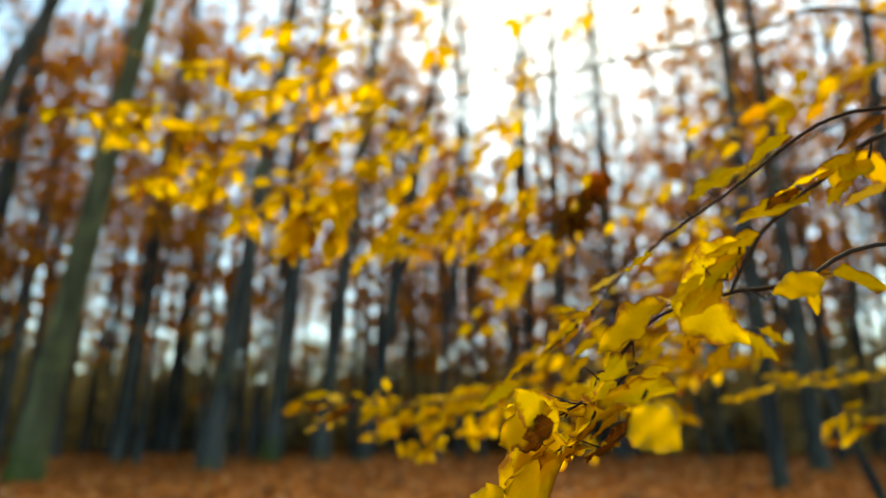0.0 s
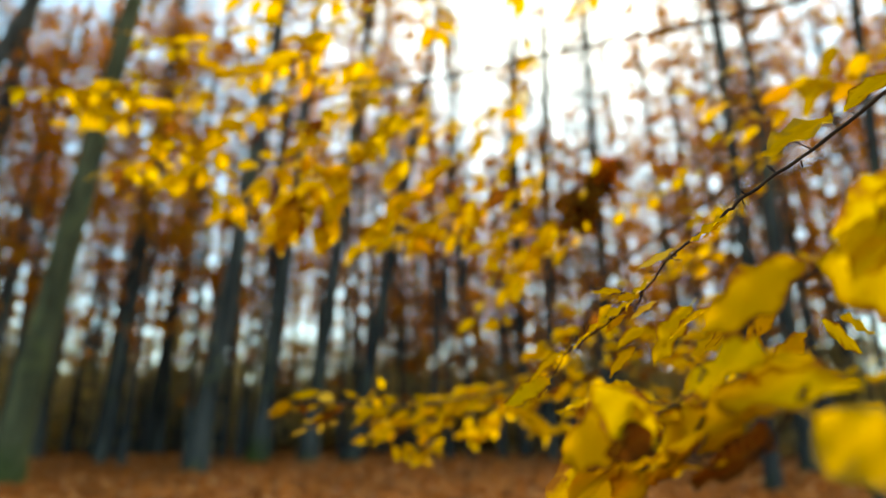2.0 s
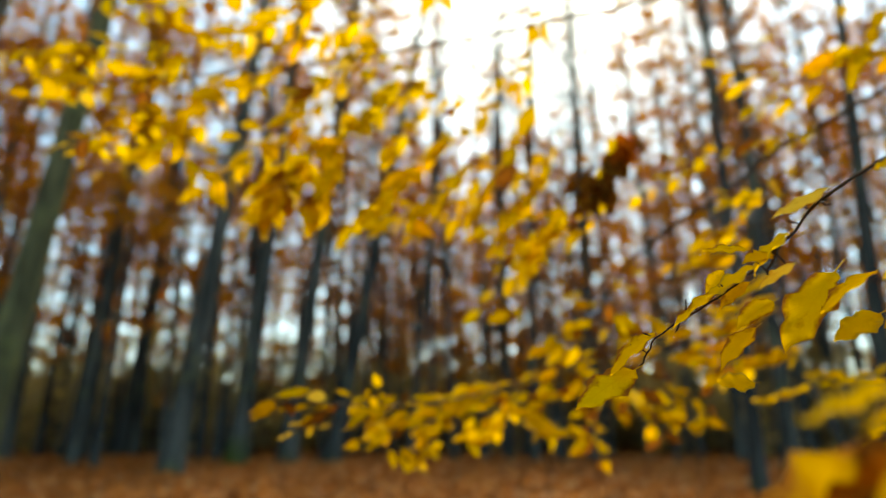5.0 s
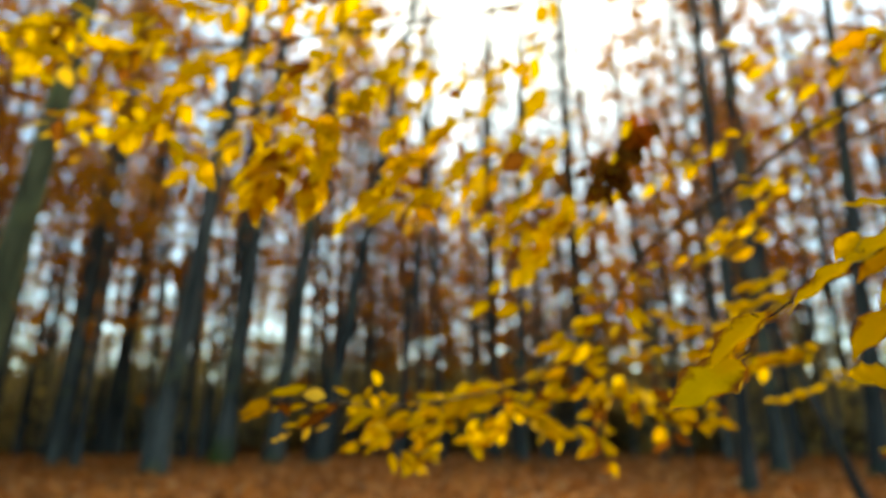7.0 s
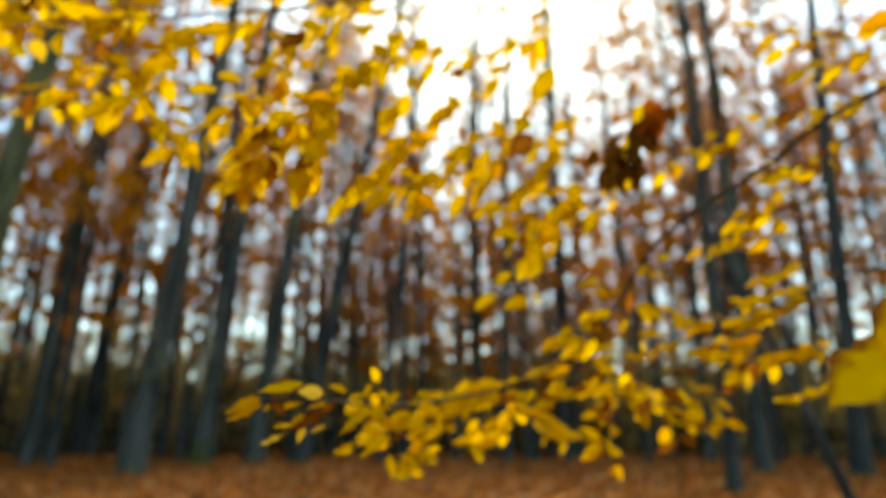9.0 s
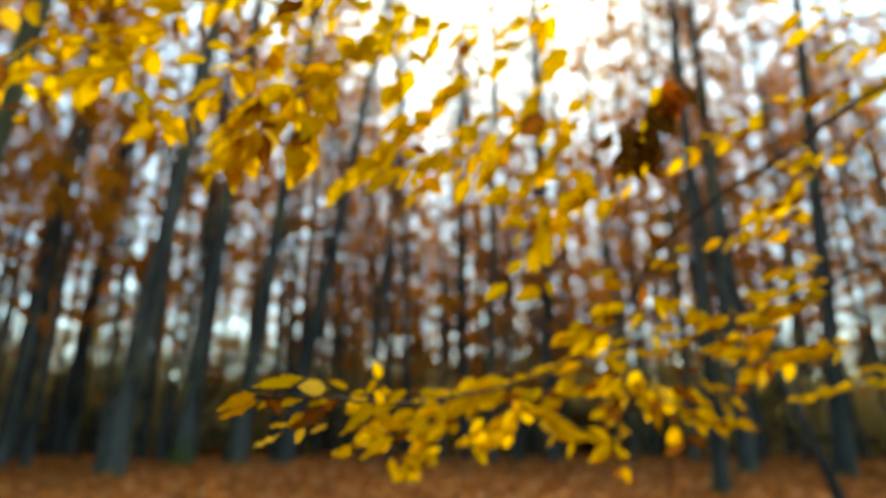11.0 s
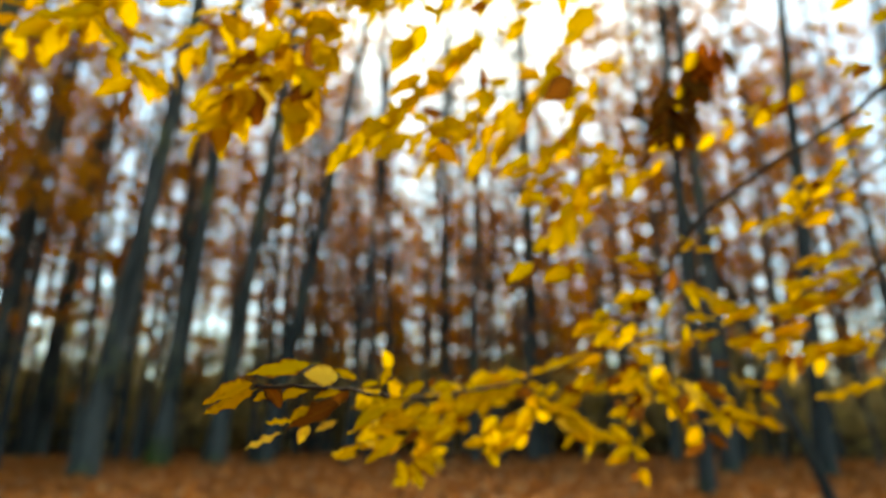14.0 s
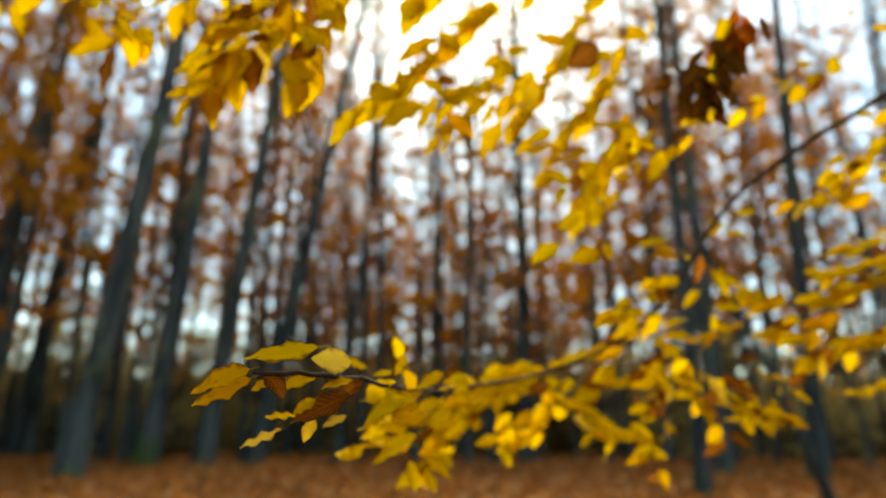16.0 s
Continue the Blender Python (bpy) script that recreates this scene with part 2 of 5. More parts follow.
# ---- ground ----
edges = [-900, -400, -160, -70, -35] + [v * 1.0 for v in range(-24, 41)] + [46, 54, 66, 84, 120, 200, 420, 900]
xs = [-900, -400, -160, -80, -45] + [v * 1.0 for v in range(-30, 31)] + [45, 80, 160, 400, 900]
gv = [(x, y, rise(x, y)) for y in edges for x in xs]
W_ = len(xs)
gf = [(r * W_ + c, r * W_ + c + 1, (r + 1) * W_ + c + 1, (r + 1) * W_ + c) for r in range(len(edges) - 1) for c in range(W_ - 1)]
ground = new("ground", mesh_object("ground", gv, gf, LITTER))
tagged(ground, "forest floor under rust-brown fallen beech leaves", "ground", kind="structure")

rng = np.random.default_rng(4)
n = 55000
gy = -4 + 34 * rng.random(n) ** 1.2
gx = (rng.random(n) - 0.5) * 2.2 * (np.abs(gy) + 5)
gc = np.stack([gx, gy, [rise(a, b) + 0.015 + 0.03 * rng.random() for a, b in zip(gx, gy)]], 1)
gn = np.stack([rng.normal(0, 0.5, n), rng.normal(0, 0.5, n), np.ones(n)], 1)
fallen = new("fallen_leaves", quads_mesh("fallen_leaves", gc, gn, rng.random(n) * 6.28, 0.09 + 0.13 * rng.random(n), LITTER_LEAF, 0.7))
tagged(fallen, "loose rust and tan beech leaves strewn on the floor", "leaves", kind="stuff")


# ---- forest trees ----
def crown_mesh(seed, height, low, width, clumps, leaves, size, material, full=0.62, wide=0.20):
    """Foliage in loose flat sprays round a stem, uneven and full of gaps; most of it hangs in the lower share of the crown."""
    r = np.random.default_rng(seed)
    share = np.where(r.random(clumps) < 0.85, full * r.random(clumps) ** 0.9, r.random(clumps))
    z = low + (height - low) * share
    reach = width * (0.2 + 0.8 * r.random(clumps)) * np.clip(1.5 - 1.1 * share, 0.35, 1.0)
    ang = r.random(clumps) * 6.283
    c = np.stack([np.cos(ang) * reach, np.sin(ang) * reach, z], 1)
    k_ = np.repeat(np.arange(clumps), leaves)
    spread = (wide * (0.6 + 0.9 * r.random(clumps)))[k_][:, None]
    centres = c[k_] + r.normal(0, 1, (len(k_), 3)) * spread * np.array([1.0, 1.0, 0.6])
    normals = r.normal(0, 1, (len(k_), 3)) + np.array([0, 0, 0.6])
    sizes = size * (0.6 + 0.8 * r.random(len(k_)))
    return quads_mesh("crown", centres, normals, r.random(len(k_)) * 6.283, sizes, material), c


def limbs_mesh(seed, tips, material, lean, share=0.35, bare=()):
    """Limbs that rise from the stem to some of the leaf sprays, and bare forked ones higher up."""
    rr = random.Random(seed)
    verts, faces = [], []

    def add(points, radii):
        v, f = tube(points, radii, 4)
        faces.extend(tuple(i + len(verts) for i in q) for q in f)
        verts.extend(v)

    for tip in tips:
        if rr.random() > share:
            continue
        z0 = max(0.5, tip[2] - 0.6 - 1.3 * rr.random())
        a = Vector((lean * z0, 0, z0))
        b = Vector((tip[0], tip[1], tip[2]))
        add([a, a.lerp(b, 0.5) + Vector((0, 0, -0.15)), b], [0.035, 0.02, 0.006])
    for z, tilt in bare:
        w, out = rr.uniform(0, 6.283), rr.uniform(0.9, 2.6)
        a = Vector((tilt * z, 0, z))
        b = a + Vector((math.cos(w) * out, math.sin(w) * out, rr.uniform(0.5, 1.9)))
        mid = a.lerp(b, 0.5) + Vector((0, 0, rr.uniform(-0.2, 0.1)))
        add([a, mid, b], [0.03, 0.02, 0.006])
        for k_ in range(3):
            c = mid.lerp(b, rr.uniform(0, 0.8))
            d = c + Vector((rr.uniform(-0.7, 0.7), rr.uniform(-0.7, 0.7), rr.uniform(0.1, 0.9)))
            add([c, c.lerp(d, 0.5) + Vector((0, 0, 0.05)), d], [0.014, 0.01, 0.004])
    return mesh_object("limbs", verts, faces, material)


def trunk_mesh(height, radius, lean, seed, material):
    rr = random.Random(seed)
    path, radii = [], []
    bx, by = rr.uniform(-1, 1), rr.uniform(-1, 1)
    for i in range(19):
        t = i / 18
        z = height * t ** 1.25 - 0.15
        sway = 0.25 * math.sin(t * 4.0 + bx * 3) * t
        path.append((lean * max(z, 0) + sway * bx * 0.6, sway * by, z))
        flare = 1 + 0.28 * math.exp(-max(z, 0) / 0.35)
        radii.append(radius * flare * (1 - 0.72 * t))
    v, f = tube(path, radii, 14, 0.10, seed)
    return mesh_object("trunk", v, f, material)


def forest_tree(x, y, radius, lean, seed, crown=True, height=21.0, low=5.0, width=2.6, clumps=110, leaves=26, material=None, size=0.17, label="", full=0.8, wide=0.2, bare=0, foliage=None):
    root = new("beech_tree")
    root.matrix_world = pose(x, y, rise(x, y), 0, 0, 0)
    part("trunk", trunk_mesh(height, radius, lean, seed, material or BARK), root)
    if crown:
        me, tips = crown_mesh(seed, height, low, width, clumps, leaves, size, foliage or CROWN, full, wide)
        tips[:, 0] += lean * tips[:, 2]
        me.transform(Matrix.Shear("XZ", 4, (0, 0)) if lean == 0 else Matrix(((1, 0, lean, 0), (0, 1, 0, 0), (0, 0, 1, 0), (0, 0, 0, 1))))
        tagged(part("branchwork", limbs_mesh(seed, tips, material or BARK, lean, min(0.35, 22 / clumps), [(height * u, lean) for u in np.linspace(0.45, 0.97, bare)]), root), kind="stuff")
        tagged(part("crown", me, root, "thin copper-brown autumn foliage"), kind="stuff")
    return tagged(root, label or "tall grey beech trunk with thin copper leaves", "tree", "forest trees")


# stems that stand out, front rows first
forest_tree(-6.97, 11.0, 0.275, 0.074, 1, low=13, clumps=40, width=3.0, leaves=12, size=0.25, material=GREEN_BARK, label="broad grey-green beech trunk with a mossy foot")
forest_tree(-11.89, 12.0, 0.24, 0.29, 2, low=7, width=3.0, leaves=12, size=0.22, clumps=32, label="dark leaning beech trunk among copper leaves")
forest_tree(-4.80, 13.5, 0.235, 0.081, 3, low=14, width=3.0, leaves=12, size=0.25, clumps=72, label="grey beech trunk with green moss at its foot")
forest_tree(-4.49, 17.0, 0.26, 0.055, 4, low=13, width=3.0, leaves=12, size=0.25, clumps=76, material=MOSSY_BARK, label="grey beech trunk with bright moss at its foot")
forest_tree(-3.44, 18.0, 0.26, 0.085, 5, low=12, width=3.0, leaves=12, size=0.25, clumps=76)
forest_tree(-2.24, 18.0, 0.22, 0.165, 6, low=9, width=3.0, leaves=14, size=0.22, clumps=36, material=DARK_BARK, label="dark slim beech trunk that leans a little")
forest_tree(-10.0, 20.0, 0.27, 0.022, 7, low=6, width=3.0, leaves=12, size=0.25, clumps=32, material=DARK_BARK)
forest_tree(-9.93, 23.0, 0.26, 0.05, 8, low=6, width=3.0, leaves=12, size=0.25, clumps=32, material=DARK_BARK)
forest_tree(4.1, 23.0, 0.24, 0.039, 9, low=9, width=3.0, leaves=10, size=0.22, clumps=16, material=DARK_BARK)
forest_tree(4.95, 9.8, 0.115, 0.026, 10, low=7, width=2.6, leaves=9, size=0.2, clumps=32, material=DARK_BARK, label="slim dark beech trunk with bare lower stem")
forest_tree(7.97, 14.0, 0.19, 0.022, 11, low=7, width=3.0, leaves=14, size=0.2, clumps=34)
forest_tree(9.43, 13.0, 0.2, 0.10, 12, low=7, width=3.0, leaves=14, size=0.2, clumps=34, material=DARK_BARK)
forest_tree(4.32, 6.54, 0.055, -0.34, 13, height=4.6, crown=False, material=DARK_BARK, label="thin dark sapling stem leaning over")
forest_tree(-11.4, 19.0, 0.27, 0.0, 14, low=6, width=3.0, leaves=12, size=0.25, clumps=36)
forest_tree(-10.8, 14.0, 0.31, 0.01, 15, low=6, width=3.0, leaves=12, size=0.25, clumps=40, material=DARK_BARK)

# three crowns that hang lower at the side
forest_tree(-10.0, 14.6, 0.12, 0.01, 16, height=12.5, low=3.6, width=2.0, clumps=90, leaves=22, size=0.22, wide=0.26, label="slender beech dense with copper-orange leaves")
forest_tree(-8.35, 16.8, 0.12, 0.02, 17, height=13.5, low=6.0, width=1.5, clumps=95, leaves=24, size=0.2, wide=0.26, full=1.0, foliage=AMBER, label="slender beech dense with amber-gold leaves")
forest_tree(-12.6, 17.5, 0.12, 0.02, 18, height=12.5, low=4.0, width=2.0, clumps=80, leaves=22, size=0.22, wide=0.26, label="slender beech dense with copper-orange leaves")

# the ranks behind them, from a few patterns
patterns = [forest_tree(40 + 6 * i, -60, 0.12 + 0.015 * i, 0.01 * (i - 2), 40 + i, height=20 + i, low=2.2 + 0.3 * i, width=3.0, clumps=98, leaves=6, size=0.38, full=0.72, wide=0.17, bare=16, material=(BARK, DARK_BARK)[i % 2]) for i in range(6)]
airy = [forest_tree(80 + 6 * i, -60, 0.10 + 0.015 * i, 0.01 * (i - 1), 60 + i, height=20 + i, low=2.2, width=2.8, clumps=64, leaves=6, size=0.38, full=0.44, wide=0.17, bare=30, material=DARK_BARK, label="slim beech with sparse last leaves") for i in range(4)]
tall = [forest_tree(110 + 6 * i, -60, 0.13 + 0.02 * i, 0.01 * (i - 1), 80 + i, height=21 + i, low=6.0, width=2.8, clumps=112, leaves=6, size=0.38, full=1.0, wide=0.17, bare=14, material=(DARK_BARK, BARK)[i % 2], label="tall beech with copper leaves up to its top") for i in range(3)]
sparse = [forest_tree(130 + 6 * i, -60, 0.12 + 0.02 * i, 0.01 * i, 90 + i, height=20 + i, low=4.2, width=2.8, clumps=32, leaves=6, size=0.38, full=0.7, wide=0.17, bare=22, material=(BARK, DARK_BARK)[i % 2], label="slim beech with sparse last leaves") for i in range(3)]
rr = random.Random(21)
spots = []
for ring in range(2000):
    if len(spots) >= 150:
        break
    d = 20 + 28 * rr.random() ** 0.9
    w = radians(rr.uniform(-48, 56))
    x, y = d * math.sin(w), d * math.cos(w)
    if y < 16 or any((x - a) ** 2 + (y - b) ** 2 < 3.0 for a, b in spots):
        continue
    spots.append((x, y))
    s = rr.uniform(0.8, 1.15)
    kind = patterns[rr.randrange(6)]
    if rr.random() < (0.94 if 2 < math.degrees(w) < 20 else 0.42 if -17 < math.degrees(w) < 1 else 0.45 if math.degrees(w) > 20 else 0.82):  # the canopy opens toward the sun
        kind = airy[rr.randrange(4)] if math.degrees(w) > -17 else sparse[rr.randrange(3)]
    elif -17 < math.degrees(w) < 1 or math.degrees(w) > 22:
        kind = tall[rr.randrange(3)]
    copy_thing(kind, pose(x, y, rise(x, y) - 0.02, rr.uniform(-2, 2), rr.uniform(-2, 2), rr.uniform(0, 360)) @ Matrix.Diagonal((1.0, 1.0, s, 1)))

for x, y, s in ((2.2, 30.0, 0.62), (3.1, 36.0, 0.7), (1.2, 33.0, 0.66)):  # lower trees below the opening
    copy_thing(patterns[2], pose(x, y, rise(x, y) - 0.02, 0, 0, 70 * x) @ Matrix.Diagonal((1.0, 1.0, s, 1)))


def pole_tree(x, y, height, radius, seed):
    """A slim bare stem that grew up in the shade, with a few dead side branches."""
    root = new("pole_tree")
    root.matrix_world = pose(x, y, rise(x, y))
    part("trunk", trunk_mesh(height, radius, 0.02 * ((seed % 5) - 2), seed, DARK_BARK if seed % 3 else BARK), root)
    r = random.Random(seed)
    for i in range(5):
        z = height * r.uniform(0.2, 0.8)
        w = r.uniform(0, 6.28)
        lx = 0.02 * ((seed % 5) - 2) * z
        tip = (lx + math.cos(w) * r.uniform(0.5, 1.1), math.sin(w) * r.uniform(0.5, 1.1), z + r.uniform(0.2, 0.7))
        v, f = tube([(lx, 0, z), ((lx + tip[0]) / 2, tip[1] / 2, z + 0.15), tip], [radius * 0.3, radius * 0.2, 0.004], 5)
        part("branch", mesh_object("branch", v, f, DARK_BARK), root)
    return tagged(root, "slim dark young stem, nearly bare", "tree", "slim stems")


poles = [pole_tree(40 + 5 * i, -75, 13 + 1.5 * i, 0.055 + 0.014 * i, 150 + i) for i in range(5)]
for i in range(230):
    d = 18 + 30 * rr.random()
    w = radians(-44 + 94 * (i * 29 % 230 + rr.random()) / 230)
    x, y = d * math.sin(w), d * math.cos(w)
    copy_thing(poles[i % 5], pose(x, y, rise(x, y) - 0.02, rr.uniform(-3, 3), rr.uniform(-3, 3), rr.uniform(0, 360)))
# trees round and behind the camera
for i in range(22):
    w = radians(65 + 230 * i / 21 + rr.uniform(-4, 4))
    d = rr.uniform(24, 36)
    copy_thing(patterns[i % 6], pose(d * math.sin(w), d * math.cos(w), rise(d * math.sin(w), d * math.cos(w)) - 0.02, 0, 0, rr.uniform(0, 360)))


# ---- undergrowth ----
def shrub(x, y, height, seed):
    root = new("undergrowth_shrub")
    root.matrix_world = pose(x, y, rise(x, y))
    me, tips = crown_mesh(seed, height, 0.05, 2.3, 70, 18, 0.22, SHRUB)
    tagged(part("branchwork", limbs_mesh(seed, tips, DARK_BARK, 0.0, 0.6), root), kind="stuff")
    tagged(part("foliage", me, root), kind="stuff")
    return tagged(root, "brown leafless-looking undergrowth thicket on the forest floor", "shrub", "undergrowth")


bushes = [shrub(60 + 6 * i, -60, 3.4 + 0.6 * i, 70 + i) for i in range(4)]
for i in range(280):
    d = 25 + 30 * rr.random()
    w = radians(-46 + 100 * (i * 37 % 280 + rr.random()) / 280)
    x, y = d * math.sin(w), d * math.cos(w)
    copy_thing(bushes[i % 4], pose(x, y, rise(x, y) - 0.05, 0, 0, rr.uniform(0, 360)) @ Matrix.Diagonal((1, 1, rr.uniform(0.85, 1.45), 1)))

for i in range(100):  # thickets that close the view between the far stems
    d = 52 + 22 * rr.random()
    w = radians(-50 + 104 * (i * 37 % 100 + rr.random()) / 100)
    x, y = d * math.sin(w), d * math.cos(w)
    copy_thing(bushes[i % 4], pose(x, y, rise(x, y) - 0.05, 0, 0, rr.uniform(0, 360)) @ Matrix.Diagonal((1.5, 1.5, rr.uniform(1.5, 2.2), 1)))


for x, y in ((-4.0, 31.4), (-3.6, 34.5)):  # two thickets close a thin stretch
    copy_thing(bushes[3], pose(x, y, rise(x, y) - 0.05, 0, 0, 40 * x))


# ---- seedlings ----
def seedling(x, y, height, seed):
    r = random.Random(seed)
    root = new("seedling")
    root.matrix_world = pose(x, y, rise(x, y))
    path = [(0.03 * i * r.uniform(-1, 1), 0.03 * i * r.uniform(-1, 1), height * i / 5 - 0.03) for i in range(6)]
    v, f = tube(path, [0.008, 0.007, 0.006, 0.005, 0.004, 0.002], 6, 0.2, seed)
    part("stem", mesh_object("stem", v, f, TWIG), root)
    for i in (2, 3, 4):
        a = Vector(path[i])
        b = a + Vector((r.uniform(-0.2, 0.2), r.uniform(-0.1, 0.1), r.uniform(0.08, 0.2)))
        v, f = tube([a, a.lerp(b, 0.5) + Vector((0, 0, 0.01)), b], [0.004, 0.003, 0.001], 5)
        part("side_twig", mesh_object("side_twig", v, f, TWIG), root)
    return tagged(root, "thin bare beech seedling in the leaf litter", "seedling", "seedlings")


for i, (x, y, h) in enumerate(((0.3, 7.4, 0.8), (0.95, 7.0, 0.9), (-1.6, 8.2, 0.75), (1.6, 8.6, 0.9), (3.2, 7.8, 1.2), (2.5, 9.4, 0.8), (-0.6, 9.6, 0.7), (4.1, 9.0, 1.3))):
    seedling(x, y, h, 400 + i)


# ---- leaves and boughs close by ----
def leaf_mesh(seed, material):
    """A beech leaf one unit long from its foot: oval, folded at the rib, wavy and finely toothed at the edge."""
    r = random.Random(seed)
    fold, curl, twist = r.uniform(0.02, 0.20), r.uniform(-0.08, 0.20), r.uniform(-0.3, 0.3)
    wave, phase = r.uniform(0.015, 0.05), r.uniform(0, 6.28)
    verts, faces, uvs = [], [], []
    rows = 12
    for i in range(rows + 1):
        t = i / rows
        half = 0.29 * (math.sin(math.pi * min(1.0, t ** 0.80)) ** 0.95 if 0 < t < 1 else 0.004)
        half *= 1 + (0.06 if i % 2 else -0.05) * (0 < i < rows)
        for u in (-1, -0.5, 0, 0.5, 1):
            x = u * half
            z = fold * abs(x) - curl * t * t + wave * math.sin(t * 17 + phase + (1.3 if u > 0 else 0)) * abs(u) ** 2
            a = twist * (t - 0.3)
            verts.append((x * math.cos(a) - z * math.sin(a), 0.1 + 0.9 * t, x * math.sin(a) + z * math.cos(a)))
            uvs.append((0.5 + 0.5 * u, t))
    for i in range(rows):
        for j in range(4):
            faces.append((i * 5 + j, i * 5 + j + 1, i * 5 + j + 6, i * 5 + j + 5))
    b = len(verts)
    verts += [(-0.008, -0.04, 0), (0.008, -0.04, 0), (0.008, 0.12, 0.004), (-0.008, 0.12, 0.004)]
    uvs += [(0.5, 0)] * 4
    faces.append((b, b + 1, b + 2, b + 3))
    return mesh_object("leaf", verts, faces, material, uvs=uvs)


LEAVES = {name: [leaf_mesh(100 * i + j, m) for j in range(7)] for i, (name, m) in enumerate((("gold", GOLD), ("lemon", LEMON), ("pale", PALE), ("brown", BROWN), ("rust", RUST), ("russet", RUSSET)))}
pick = random.Random(5)


def leaf_kind(kind):
    p = pick.random()
    if kind == "gold":
        return "lemon" if p < 0.24 else "pale" if p < 0.28 else "brown" if p < 0.33 else "gold"
    if kind == "mixed":
        return "brown" if p < 0.35 else "gold" if p < 0.9 else "lemon"
    return kind


def young_beech(x, y, height, radius, seed):
    root = new("young_beech")
    root.matrix_world = pose(x, y, rise(x, y))
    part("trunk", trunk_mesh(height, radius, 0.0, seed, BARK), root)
    me, tips = crown_mesh(seed, height, 3.1, 1.3, 60, 14, 0.085, TOP_LEAVES)
    tagged(part("branchwork", limbs_mesh(seed, tips, BARK, 0.0, 0.5), root), kind="stuff")
    tagged(part("crown", me, root, "gold upper leaves"), kind="stuff")
    return tagged(root, "young beech with low spreading boughs of gold leaves", "tree", "young beeches")


def bough(tree, points, r0, r1):
    base = tree.matrix_world.translation
    path = glide([Vector(p) - base for p in points], 7)
    m = len(path) - 1
    wob = [Vector((pick.uniform(-1, 1), pick.uniform(-1, 1), pick.uniform(-1, 1))) * min(0.0025, 0.3 * r0) for _ in path]
    v, f = tube([p + w for p, w in zip(path, wob)], [r0 + (r1 - r0) * (i / m) ** 0.8 for i in range(m + 1)], 7, 0.25, len(path))
    return part("bough", mesh_object("bough", v, f, TWIG), tree)


def spurs(limb, points, count, seed):
    """Short kinked side shoots with a pointed bud at the end, along the outer part of a bough."""
    r, base = random.Random(seed), limb.parent.matrix_world.translation
    path = glide(points, 7)
    for i in range(count):
        a = path[int(len(path) * r.uniform(0.3, 0.98))]
        d = Vector((r.uniform(-1, 0.4), r.uniform(-0.5, 0.5), r.uniform(-0.6, 0.9))).normalized() * r.uniform(0.006, 0.018)
        b = a + d * 0.55 + Vector((0, 0, r.uniform(-0.002, 0.003)))
        v, f = tube([p - base for p in (a, b, a + d * 0.8, a + d)], [0.0008, 0.0006, 0.0009, 0.0002], 5, 0.2, i)
        part("bud_shoot", mesh_object("bud_shoot", v, f, TWIG), limb)


def set_leaf(limb, foot, way, normal, length, kind, width=1.0):
    """A leaf of the given kind with its foot at a place, lying along way."""
    y = way.normalized()
    x = y.cross(normal).normalized()
    z = x.cross(y)
    m = Matrix((x, y, z)).transposed().to_4x4()
    m.translation = foot - limb.parent.matrix_world.translation
    ob = new("leaf", pick.choice(LEAVES[kind]))
    ob.parent = limb
    ob.matrix_basis = m @ Matrix.Diagonal((length * width, length, length, 1))
    return ob


def one_leaf(limb, foot, tip, normal, kind, width=1.0):
    """A leaf between two points, its blade facing along normal."""
    a, b = Vector(foot), Vector(tip)
    set_leaf(limb, a, b - a, Vector(normal), (b - a).length, leaf_kind(kind) if kind == "mixed" else kind, width)


